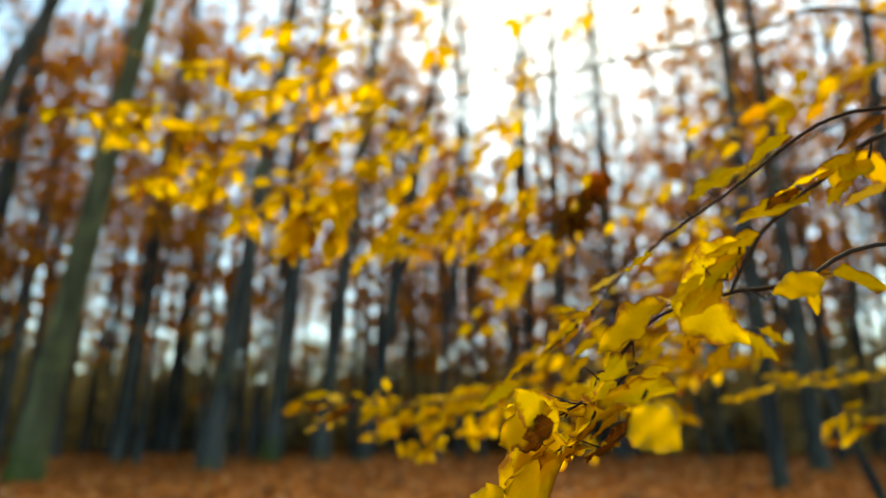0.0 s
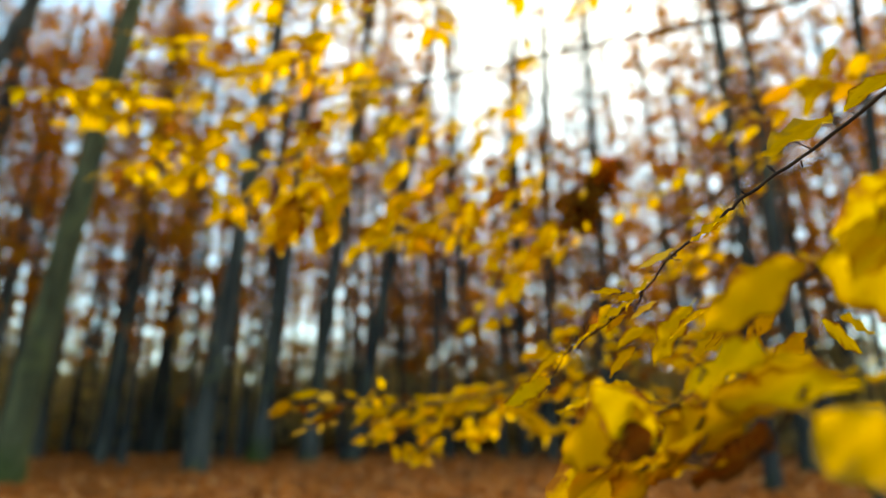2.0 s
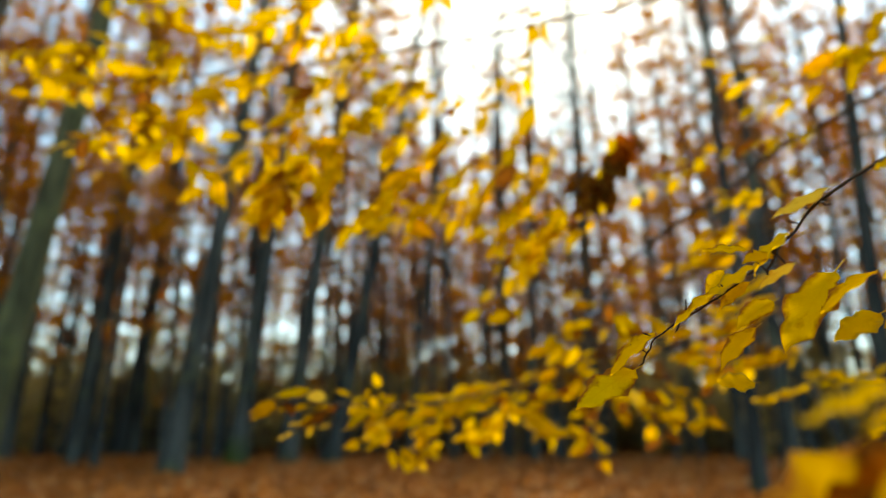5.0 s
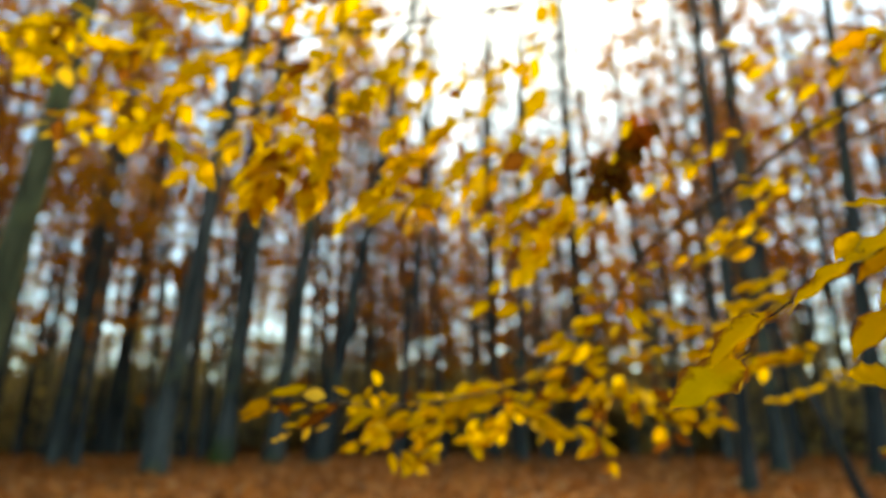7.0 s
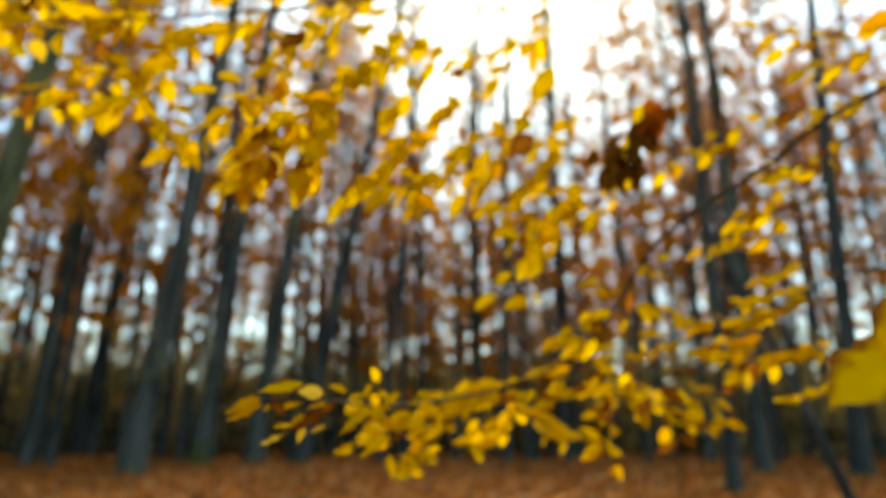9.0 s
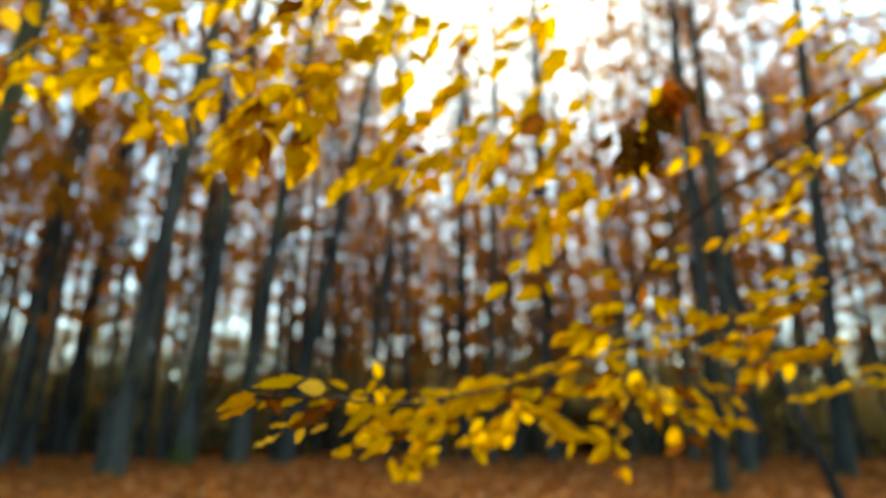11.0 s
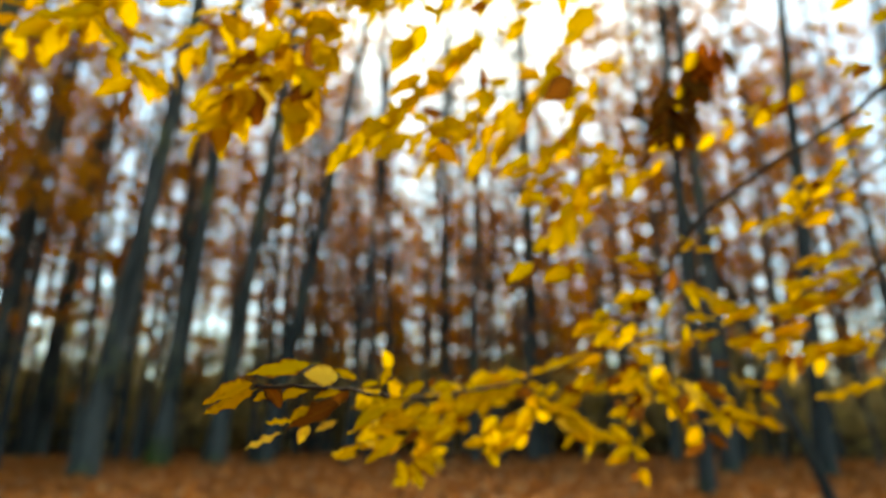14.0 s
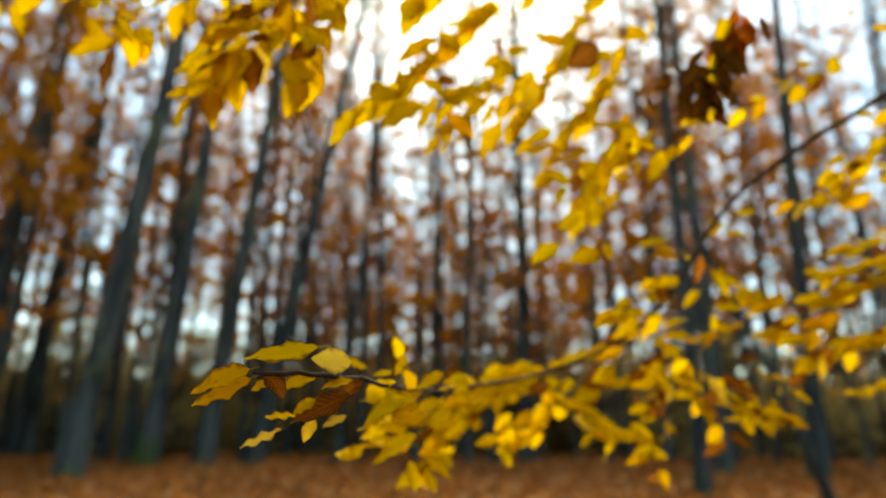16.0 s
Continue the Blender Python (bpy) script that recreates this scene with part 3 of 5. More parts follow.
def twig(limb, start, end, count, size, kind, sag=0.02, spread=1.0, flat_lying=False, slant=False):
    """A thin twig with leaves set alternately along it."""
    a, b = Vector(start), Vector(end)
    d = b - a
    path = [a.lerp(b, i / 6) - Vector((0, 0, sag * math.sin(math.pi * i / 6))) + Vector((pick.uniform(-1, 1), pick.uniform(-1, 1), pick.uniform(-1, 1))) * 0.003 * (0 < i < 6) for i in range(7)]
    base = limb.parent.matrix_world.translation
    v, f = tube([p - base for p in path], [0.0014 - 0.00015 * i for i in range(7)], 5, 0.2, count)
    part("twig", mesh_object("twig", v, f, TWIG), limb)
    along = d.normalized()
    flat = along.cross(Vector((0, 0, 1))).normalized()
    for i in range(count):
        t = 0.12 + 0.88 * (i + pick.uniform(-0.25, 0.25)) / max(1, count - 1)
        t = min(1.0, max(0.05, t))
        j = min(5, int(t * 6))
        foot = path[j].lerp(path[j + 1], t * 6 - j)
        s = 1 if i % 2 else -1
        open_ = (0.35 if i == count - 1 else 0.9) * spread
        way = along * pick.uniform(0.5, 1.0) + flat * s * open_ * pick.uniform(0.6, 1.1) + Vector((0, 0, pick.uniform(-0.55, 0.15)))
        normal = Vector((pick.uniform(-0.7, 0.7), pick.uniform(-1.3, -0.1), pick.uniform(0.0, 1.0)))
        if flat_lying:  # blades spread level, as on low shaded boughs
            way = Vector((along.x, along.y, along.z * 0.35)) * pick.uniform(0.4, 0.9) + flat * s * open_ * pick.uniform(0.1, 0.5) + Vector((pick.uniform(-0.9, 0.6), 0, pick.uniform(-0.35, 0.15)))
            normal = Vector((pick.uniform(-0.5, 0.5), pick.uniform(-1.9, -0.7), 0.8))
        if slant:  # blades folded close along the twig
            way = along + flat * s * 0.3 * pick.uniform(0.3, 1.0) + Vector((0, 0, pick.uniform(-0.35, 0.25)))
            normal = Vector((pick.uniform(-0.3, 0.6), pick.uniform(-0.9, 0.0), 1.0))
        set_leaf(limb, foot, way, normal, 1.1 * size * pick.uniform(0.7, 1.12), leaf_kind(kind), pick.uniform(0.68, 1.0))


def withered_clump(limb, place):
    """A bunch of dead curled leaves hanging together, with a looser, redder tuft above it."""
    c, r = Vector(place) + Vector((0.02, 0, 0)), random.Random(77)
    for i in range(100):
        tuft, bright = i % 4 == 0, i % 9 == 4
        off = Vector((r.gauss(0, 0.027), r.gauss(0, 0.025), r.gauss(0, 0.07)))
        off.x += off.z * 0.5
        if tuft:
            off = Vector((0.088 + r.gauss(0, 0.017), r.gauss(0, 0.02), 0.125 + r.gauss(0, 0.03)))
        way = Vector((r.uniform(-0.9, 0.7), r.uniform(-0.5, 0.5), -1.0))
        kind = "russet" if tuft else "gold" if bright else "rust"
        set_leaf(limb, c + off, way, Vector((r.uniform(-1, 1), -1, r.uniform(-0.5, 0.8))), r.uniform(0.045, 0.085), kind, r.uniform(0.5, 0.95))


beech_a = young_beech(2.2, 1.45, 6.0, 0.06, 301)
beech_b = young_beech(2.9, 1.9, 7.0, 0.07, 302)
beech_c = young_beech(2.3, 0.75, 5.5, 0.05, 303)
beech_e = young_beech(2.7, 2.6, 6.0, 0.055, 305)
beech_d = young_beech(3.2, 1.2, 6.5, 0.06, 304)
# the low bough that reaches across, with its leafy side twigs
low_bough = bough(beech_a, [(2.200, 1.450, 2.250), (1.600, 1.720, 2.020), (1.046, 1.948, 1.764), (0.863, 2.053, 1.637), (0.694, 2.159, 1.530), (0.592, 2.235, 1.448), (0.527, 2.302, 1.343), (0.461, 2.350, 1.231), (0.376, 2.423, 1.149), (0.236, 2.436, 1.083), (-0.001, 2.284, 1.021), (-0.159, 2.033, 0.987), (-0.270, 1.779, 0.976), (-0.367, 1.691, 0.969)], 0.0075, 0.0025)
spurs(low_bough, [(1.046, 1.948, 1.764), (0.863, 2.053, 1.637), (0.694, 2.159, 1.530), (0.592, 2.235, 1.448), (0.527, 2.302, 1.343), (0.461, 2.350, 1.231), (0.376, 2.423, 1.149), (0.236, 2.436, 1.083), (-0.001, 2.284, 1.021), (-0.159, 2.033, 0.987), (-0.270, 1.779, 0.976), (-0.367, 1.691, 0.969)], 26, 4)
one_leaf(low_bough, (-0.365, 1.694, 0.975), (-0.428, 1.690, 0.954), (-0.21, -0.62, 0.75), "gold")
one_leaf(low_bough, (-0.366, 1.712, 0.969), (-0.428, 1.710, 0.941), (-0.30, -0.62, 0.73), "gold")
one_leaf(low_bough, (-0.297, 1.711, 1.001), (-0.381, 1.710, 0.982), (-0.18, -0.54, 0.83), "gold")
one_leaf(low_bough, (-0.266, 1.716, 0.985), (-0.314, 1.703, 0.985), (0.26, -0.91, 0.32), "pale")
one_leaf(low_bough, (-0.362, 1.729, 0.978), (-0.337, 1.714, 0.947), (0.31, -0.74, 0.60), "brown")
one_leaf(low_bough, (-0.303, 1.742, 0.974), (-0.349, 1.732, 0.962), (-0.09, -0.54, 0.84), "gold")
one_leaf(low_bough, (-0.348, 1.730, 0.969), (-0.373, 1.718, 0.955), (-0.11, -0.65, 0.75), "gold")
one_leaf(low_bough, (-0.264, 1.758, 0.971), (-0.302, 1.745, 0.965), (0.02, -0.51, 0.86), "gold")
one_leaf(low_bough, (-0.262, 1.772, 0.960), (-0.335, 1.774, 0.925), (-0.35, -0.65, 0.68), "brown")
one_leaf(low_bough, (-0.253, 1.797, 0.977), (-0.288, 1.789, 0.953), (-0.19, -0.82, 0.54), "brown")
one_leaf(low_bough, (-0.306, 1.781, 0.954), (-0.332, 1.771, 0.935), (-0.21, -0.72, 0.67), "gold")
one_leaf(low_bough, (-0.307, 1.799, 0.933), (-0.320, 1.789, 0.905), (-0.40, -0.78, 0.48), "pale")
one_leaf(low_bough, (-0.341, 1.809, 0.921), (-0.389, 1.803, 0.899), (-0.35, -0.35, 0.87), "pale")
one_leaf(low_bough, (-0.326, 1.802, 0.935), (-0.363, 1.788, 0.930), (0.02, -0.33, 0.94), "lemon")
one_leaf(low_bough, (-0.269, 1.813, 0.936), (-0.300, 1.801, 0.924), (-0.12, -0.50, 0.86), "pale")
one_leaf(low_bough, (-0.188, 1.896, 0.966), (-0.251, 1.894, 0.938), (-0.30, -0.67, 0.68), "gold")
one_leaf(low_bough, (-0.214, 1.909, 0.939), (-0.257, 1.900, 0.924), (-0.25, -0.31, 0.92), "lemon")
one_leaf(low_bough, (-0.191, 1.899, 1.024), (-0.209, 1.891, 0.992), (-0.61, -0.62, 0.50), "gold")
one_leaf(low_bough, (-0.173, 1.932, 0.977), (-0.197, 1.907, 1.001), (0.60, -0.77, -0.22), "gold")
one_leaf(low_bough, (-0.128, 1.957, 1.008), (-0.171, 1.952, 0.982), (-0.30, -0.70, 0.65), "gold")
one_leaf(low_bough, (-0.208, 1.909, 1.001), (-0.238, 1.897, 0.990), (-0.08, -0.58, 0.81), "gold")
one_leaf(low_bough, (-0.169, 1.936, 0.964), (-0.212, 1.921, 0.967), (0.27, -0.63, 0.73), "gold")
one_leaf(low_bough, (-0.178, 1.941, 0.953), (-0.211, 1.931, 0.937), (-0.26, -0.48, 0.84), "gold")
one_leaf(low_bough, (-0.166, 2.075, 0.930), (-0.219, 2.062, 0.929), (0.13, -0.61, 0.78), "gold")
one_leaf(low_bough, (-0.223, 2.092, 0.908), (-0.277, 2.087, 0.886), (-0.32, -0.39, 0.87), "gold")
one_leaf(low_bough, (-0.141, 2.125, 0.926), (-0.224, 2.132, 0.883), (-0.42, -0.52, 0.75), "gold")
one_leaf(low_bough, (-0.145, 2.165, 0.903), (-0.229, 2.155, 0.912), (0.15, -0.41, 0.90), "pale")
one_leaf(low_bough, (-0.154, 2.195, 0.883), (-0.135, 2.187, 0.831), (0.57, -0.76, 0.33), "gold")
one_leaf(low_bough, (-0.125, 2.189, 0.886), (-0.078, 2.170, 0.855), (0.21, -0.66, 0.72), "gold")
one_leaf(low_bough, (-0.128, 2.195, 0.870), (-0.102, 2.182, 0.829), (0.57, -0.61, 0.54), "gold")
one_leaf(low_bough, (-0.110, 2.170, 0.937), (-0.146, 2.162, 0.913), (-0.33, -0.64, 0.69), "mixed")
one_leaf(low_bough, (-0.104, 2.034, 1.023), (-0.116, 2.021, 1.002), (-0.46, -0.63, 0.62), "mixed")
one_leaf(low_bough, (-0.056, 2.133, 1.019), (-0.089, 2.117, 1.020), (0.37, -0.72, 0.59), "gold")
one_leaf(low_bough, (-0.050, 2.139, 0.998), (-0.083, 2.124, 0.996), (0.32, -0.77, 0.54), "lemon")
twig(low_bough, (-0.14, 2.05, 0.99), (-0.25, 1.93, 0.96), 2, 0.054, "gold", flat_lying=True)
twig(low_bough, (-0.08, 2.15, 1.00), (-0.23, 2.20, 0.89), 4, 0.065, "gold", flat_lying=True)
twig(low_bough, (-0.01, 2.34, 1.02), (-0.06, 2.73, 0.82), 7, 0.076, "gold", flat_lying=True)
twig(low_bough, (0.03, 2.63, 0.92), (-0.07, 2.73, 0.83), 7, 0.076, "gold", sag=0.01, flat_lying=True)
twig(low_bough, (-0.16, 2.03, 0.99), (-0.24, 1.96, 1.01), 4, 0.054, "gold", flat_lying=True)
twig(low_bough, (-0.09, 2.15, 1.00), (-0.18, 2.09, 1.04), 4, 0.059, "gold", flat_lying=True)
twig(low_bough, (0.02, 2.33, 1.02), (-0.17, 2.28, 0.95), 8, 0.074, "gold", flat_lying=True)
twig(low_bough, (0.10, 2.42, 1.04), (-0.04, 2.48, 0.94), 9, 0.076, "gold", flat_lying=True)
twig(low_bough, (0.13, 2.44, 1.04), (0.09, 2.52, 0.91), 6, 0.081, "gold", flat_lying=True)
twig(low_bough, (0.19, 2.45, 1.07), (-0.01, 2.33, 1.03), 7, 0.076, "gold", flat_lying=True)
twig(low_bough, (0.25, 2.49, 1.08), (0.17, 2.55, 0.93), 9, 0.076, "gold", flat_lying=True)
twig(low_bough, (0.19, 2.51, 1.04), (0.43, 2.55, 0.96), 8, 0.077, "gold", flat_lying=True)
twig(low_bough, (0.23, 2.51, 1.02), (0.39, 2.57, 0.93), 7, 0.076, "gold", flat_lying=True)
twig(low_bough, (0.26, 2.46, 1.10), (0.10, 2.43, 1.08), 5, 0.081, "gold", flat_lying=True)
twig(low_bough, (0.40, 2.44, 1.15), (0.36, 2.54, 1.03), 8, 0.074, "mixed", flat_lying=True)
twig(low_bough, (0.46, 2.49, 1.13), (0.55, 2.56, 1.03), 7, 0.076, "mixed", flat_lying=True)
twig(low_bough, (0.51, 2.68, 1.07), (0.62, 2.77, 0.84), 11, 0.071, "mixed", sag=0.01, flat_lying=True)
twig(low_bough, (0.52, 2.54, 1.11), (0.65, 2.56, 1.03), 9, 0.081, "gold", flat_lying=True)
twig(low_bough, (0.57, 2.52, 1.14), (0.74, 2.57, 1.08), 8, 0.086, "gold", flat_lying=True)
twig(low_bough, (0.70, 2.67, 1.10), (0.96, 2.78, 0.97), 9, 0.081, "gold", flat_lying=True)
twig(low_bough, (0.77, 2.72, 1.08), (0.87, 2.81, 0.93), 7, 0.081, "mixed", flat_lying=True)
twig(low_bough, (0.85, 2.71, 1.08), (1.05, 2.76, 0.98), 5, 0.081, "gold", flat_lying=True)
twig(low_bough, (0.85, 2.71, 1.06), (1.02, 2.74, 1.05), 4, 0.076, "mixed", flat_lying=True)
twig(low_bough, (0.51, 2.31, 1.32), (0.46, 2.30, 1.36), 4, 0.070, "gold", flat_lying=True)
twig(low_bough, (0.50, 2.33, 1.28), (0.43, 2.33, 1.28), 4, 0.065, "gold", flat_lying=True)
twig(low_bough, (0.47, 2.34, 1.24), (0.37, 2.35, 1.19), 5, 0.077, "gold", flat_lying=True)
twig(low_bough, (0.38, 2.35, 1.24), (0.33, 2.35, 1.20), 3, 0.065, "mixed", flat_lying=True)
twig(low_bough, (0.53, 2.31, 1.35), (0.58, 2.31, 1.29), 4, 0.081, "gold", flat_lying=True)
twig(low_bough, (0.54, 2.33, 1.27), (0.57, 2.34, 1.20), 3, 0.085, "gold", flat_lying=True)
twig(low_bough, (0.55, 2.30, 1.37), (0.61, 2.27, 1.42), 4, 0.054, "gold", flat_lying=True)
twig(low_bough, (0.43, 2.41, 1.16), (0.45, 2.37, 1.17), 3, 0.076, "gold", flat_lying=True)
one_leaf(low_bough, (0.093, 2.057, 1.273), (0.126, 2.021, 1.299), (-0.77, -0.63, 0.10), "lemon")
one_leaf(low_bough, (0.102, 2.062, 1.254), (0.043, 2.062, 1.217), (-0.29, -0.85, 0.44), "gold")
one_leaf(low_bough, (0.184, 2.072, 1.245), (0.116, 2.049, 1.221), (0.19, -0.92, 0.33), "gold")
one_leaf(low_bough, (0.196, 2.083, 1.272), (0.207, 2.083, 1.232), (0.32, -0.95, 0.06), "mixed")
twig(low_bough, (0.48, 2.28, 1.33), (0.09, 2.05, 1.27), 0, 0.065, "gold", sag=-0.02, flat_lying=True)
twig(low_bough, (0.52, 2.54, 1.22), (0.35, 2.61, 1.13), 7, 0.076, "mixed", sag=0.01, flat_lying=True)
twig(low_bough, (0.53, 2.40, 1.14), (0.38, 2.43, 1.05), 8, 0.065, "mixed", sag=0.01, flat_lying=True)
twig(low_bough, (0.56, 2.54, 1.13), (0.51, 2.59, 0.99), 6, 0.070, "mixed", sag=0.01, flat_lying=True)
twig(low_bough, (0.69, 2.52, 1.16), (0.85, 2.49, 1.05), 6, 0.067, "gold", sag=0.01, flat_lying=True)
twig(low_bough, (0.34, 2.59, 1.09), (0.16, 2.63, 1.03), 6, 0.067, "gold", sag=0.01, flat_lying=True)
twig(low_bough, (0.14, 2.53, 1.05), (-0.03, 2.49, 0.95), 8, 0.067, "gold", sag=0.01, flat_lying=True)
twig(low_bough, (0.53, 2.53, 0.99), (0.51, 2.60, 0.89), 7, 0.066, "gold", sag=0.01, flat_lying=True)
twig(low_bough, (0.59, 2.44, 1.06), (0.74, 2.42, 0.97), 8, 0.064, "mixed", sag=0.01, flat_lying=True)
# a second low bough, leafy toward its end
side_bough = bough(beech_e, [(2.700, 2.600, 1.500), (1.900, 2.300, 1.420), (1.273, 2.312, 1.417), (1.132, 2.412, 1.348), (0.954, 2.490, 1.299), (0.821, 2.556, 1.230), (0.700, 2.621, 1.160)], 0.009, 0.0015)
twig(side_bough, (0.82, 2.55, 1.24), (0.67, 2.60, 1.19), 10, 0.057, "gold", flat_lying=True)
twig(side_bough, (0.92, 2.52, 1.29), (0.82, 2.53, 1.30), 10, 0.061, "gold", flat_lying=True)
twig(side_bough, (0.94, 2.49, 1.30), (0.76, 2.50, 1.32), 8, 0.057, "gold", flat_lying=True)
twig(side_bough, (0.97, 2.50, 1.27), (0.87, 2.56, 1.20), 14, 0.061, "gold", flat_lying=True)
twig(side_bough, (0.99, 2.48, 1.24), (0.92, 2.53, 1.18), 10, 0.066, "gold", flat_lying=True)
twig(side_bough, (1.04, 2.46, 1.27), (0.98, 2.57, 1.11), 14, 0.070, "gold", flat_lying=True)
twig(side_bough, (1.08, 2.43, 1.32), (0.97, 2.47, 1.28), 13, 0.066, "gold", flat_lying=True)
twig(side_bough, (1.18, 2.40, 1.36), (1.03, 2.44, 1.31), 13, 0.070, "gold", flat_lying=True)
twig(side_bough, (1.15, 2.34, 1.39), (0.96, 2.44, 1.35), 13, 0.057, "gold", flat_lying=True)
twig(side_bough, (1.23, 2.48, 1.24), (1.05, 2.56, 1.16), 13, 0.061, "gold", flat_lying=True)
twig(side_bough, (1.29, 2.48, 1.22), (1.11, 2.54, 1.19), 13, 0.070, "gold", flat_lying=True)
twig(side_bough, (1.13, 2.33, 1.44), (1.01, 2.39, 1.40), 6, 0.057, "gold", flat_lying=True)
twig(side_bough, (1.41, 2.59, 1.14), (1.20, 2.65, 1.06), 8, 0.057, "lemon", flat_lying=True)
twig(side_bough, (1.54, 2.35, 1.16), (1.24, 2.37, 1.12), 10, 0.053, "gold", flat_lying=True)
twig(side_bough, (1.56, 2.38, 1.05), (1.45, 2.42, 0.94), 9, 0.057, "gold", flat_lying=True)
twig(side_bough, (1.77, 2.47, 1.01), (1.57, 2.62, 0.89), 10, 0.061, "gold", flat_lying=True)
twig(side_bough, (1.77, 2.43, 1.16), (1.41, 2.55, 1.11), 13, 0.057, "gold", flat_lying=True)
# leafy twigs above it
right_bough = bough(beech_c, [(2.300, 0.750, 2.000), (1.700, 1.800, 1.900), (1.182, 2.104, 1.772), (1.038, 2.138, 1.580), (0.947, 2.166, 1.543), (0.827, 2.189, 1.501), (0.721, 2.218, 1.436)], 0.007, 0.001)
twig(right_bough, (0.96, 2.16, 1.56), (0.85, 2.17, 1.55), 4, 0.07, "gold")
twig(right_bough, (0.95, 2.17, 1.52), (0.81, 2.19, 1.50), 5, 0.07, "gold")
twig(right_bough, (0.98, 2.17, 1.51), (0.88, 2.20, 1.47), 3, 0.08, "gold")
twig(right_bough, (0.85, 2.19, 1.48), (0.73, 2.21, 1.44), 4, 0.07, "gold")
twig(right_bough, (1.10, 1.93, 1.97), (0.83, 1.95, 1.99), 7, 0.075, "gold")
twig(right_bough, (1.19, 1.93, 1.97), (1.01, 1.96, 1.91), 6, 0.08, "gold")
twig(right_bough, (1.20, 1.96, 1.86), (0.93, 2.01, 1.77), 9, 0.075, "gold")
twig(right_bough, (1.11, 2.06, 1.74), (0.89, 2.12, 1.63), 7, 0.07, "gold")
twig(right_bough, (1.01, 2.15, 1.65), (0.85, 2.21, 1.52), 7, 0.07, "gold")
twig(right_bough, (0.90, 2.19, 1.55), (0.78, 2.23, 1.46), 4, 0.06, "gold")
twig(right_bough, (0.88, 2.10, 1.84), (0.75, 2.15, 1.71), 7, 0.065, "gold")
twig(right_bough, (1.11, 1.97, 2.04), (0.93, 2.00, 1.97), 4, 0.075, "gold")
twig(right_bough, (1.25, 1.76, 2.02), (1.09, 1.85, 1.94), 8, 0.08, "gold")
twig(right_bough, (1.40, 1.62, 2.01), (1.20, 1.64, 1.94), 10, 0.09, "gold")
twig(right_bough, (1.33, 1.65, 1.91), (1.03, 1.72, 1.88), 12, 0.09, "gold")
twig(right_bough, (1.11, 1.63, 1.98), (1.04, 1.68, 1.85), 6, 0.085, "gold")
twig(right_bough, (1.05, 1.88, 1.88), (0.88, 1.89, 1.82), 5, 0.07, "gold")
twig(right_bough, (1.00, 1.84, 1.99), (0.93, 1.83, 2.01), 2, 0.075, "gold")
twig(right_bough, (0.98, 1.90, 1.79), (0.77, 1.93, 1.70), 5, 0.06, "gold")
twig(right_bough, (0.91, 1.88, 1.55), (0.75, 1.88, 1.54), 5, 0.06, "gold")
# the bough that the camera passes first
near_bough = bough(beech_c, [(2.300, 0.750, 1.450), (1.000, 0.620, 1.300), (0.533, 0.553, 1.189), (0.468, 0.582, 1.196), (0.428, 0.603, 1.197), (0.390, 0.629, 1.181), (0.329, 0.665, 1.135), (0.264, 0.689, 1.092), (0.243, 0.707, 1.074), (0.227, 0.785, 1.064), (0.203, 0.817, 1.033), (0.171, 0.849, 1.003), (0.132, 0.901, 0.977), (0.113, 0.911, 0.947)], 0.003, 0.0007)
spurs(near_bough, [(0.533, 0.553, 1.189), (0.468, 0.582, 1.196), (0.428, 0.603, 1.197), (0.390, 0.629, 1.181), (0.329, 0.665, 1.135), (0.264, 0.689, 1.092), (0.243, 0.707, 1.074), (0.227, 0.785, 1.064), (0.203, 0.817, 1.033), (0.171, 0.849, 1.003), (0.132, 0.901, 0.977), (0.113, 0.911, 0.947)], 22, 1)
near_branchlet = bough(beech_c, [(2.300, 0.750, 1.500), (1.000, 0.600, 1.200), (0.424, 0.406, 1.096), (0.327, 0.414, 1.073), (0.274, 0.425, 1.037), (0.232, 0.428, 1.001), (0.204, 0.435, 0.957)], 0.0034, 0.0013)
spurs(near_branchlet, [(0.424, 0.406, 1.096), (0.327, 0.414, 1.073), (0.274, 0.425, 1.037), (0.232, 0.428, 1.001), (0.204, 0.435, 0.957)], 10, 2)
under_bough = bough(beech_c, [(2.300, 0.750, 1.300), (1.300, 0.800, 1.050), (0.497, 0.569, 1.041), (0.273, 0.475, 0.976), (0.224, 0.477, 0.968), (0.167, 0.499, 0.949), (0.121, 0.514, 0.897), (0.097, 0.571, 0.877)], 0.0028, 0.001)
spurs(under_bough, [(0.497, 0.569, 1.041), (0.273, 0.475, 0.976), (0.224, 0.477, 0.968), (0.167, 0.499, 0.949), (0.121, 0.514, 0.897), (0.097, 0.571, 0.877)], 10, 3)
one_leaf(near_branchlet, (0.169, 0.472, 0.963), (0.229, 0.458, 0.929), (-0.12, -0.97, 0.19), "gold")
one_leaf(near_branchlet, (0.227, 0.435, 1.000), (0.179, 0.462, 0.971), (-0.57, -0.80, 0.18), "gold")
one_leaf(near_branchlet, (0.176, 0.468, 0.963), (0.120, 0.510, 0.931), (-0.68, -0.51, 0.52), "gold")
one_leaf(near_branchlet, (0.241, 0.433, 1.008), (0.191, 0.442, 0.987), (-0.41, -0.43, 0.80), "mixed")
one_leaf(near_branchlet, (0.277, 0.424, 1.036), (0.214, 0.433, 1.006), (-0.44, -0.47, 0.77), "gold")
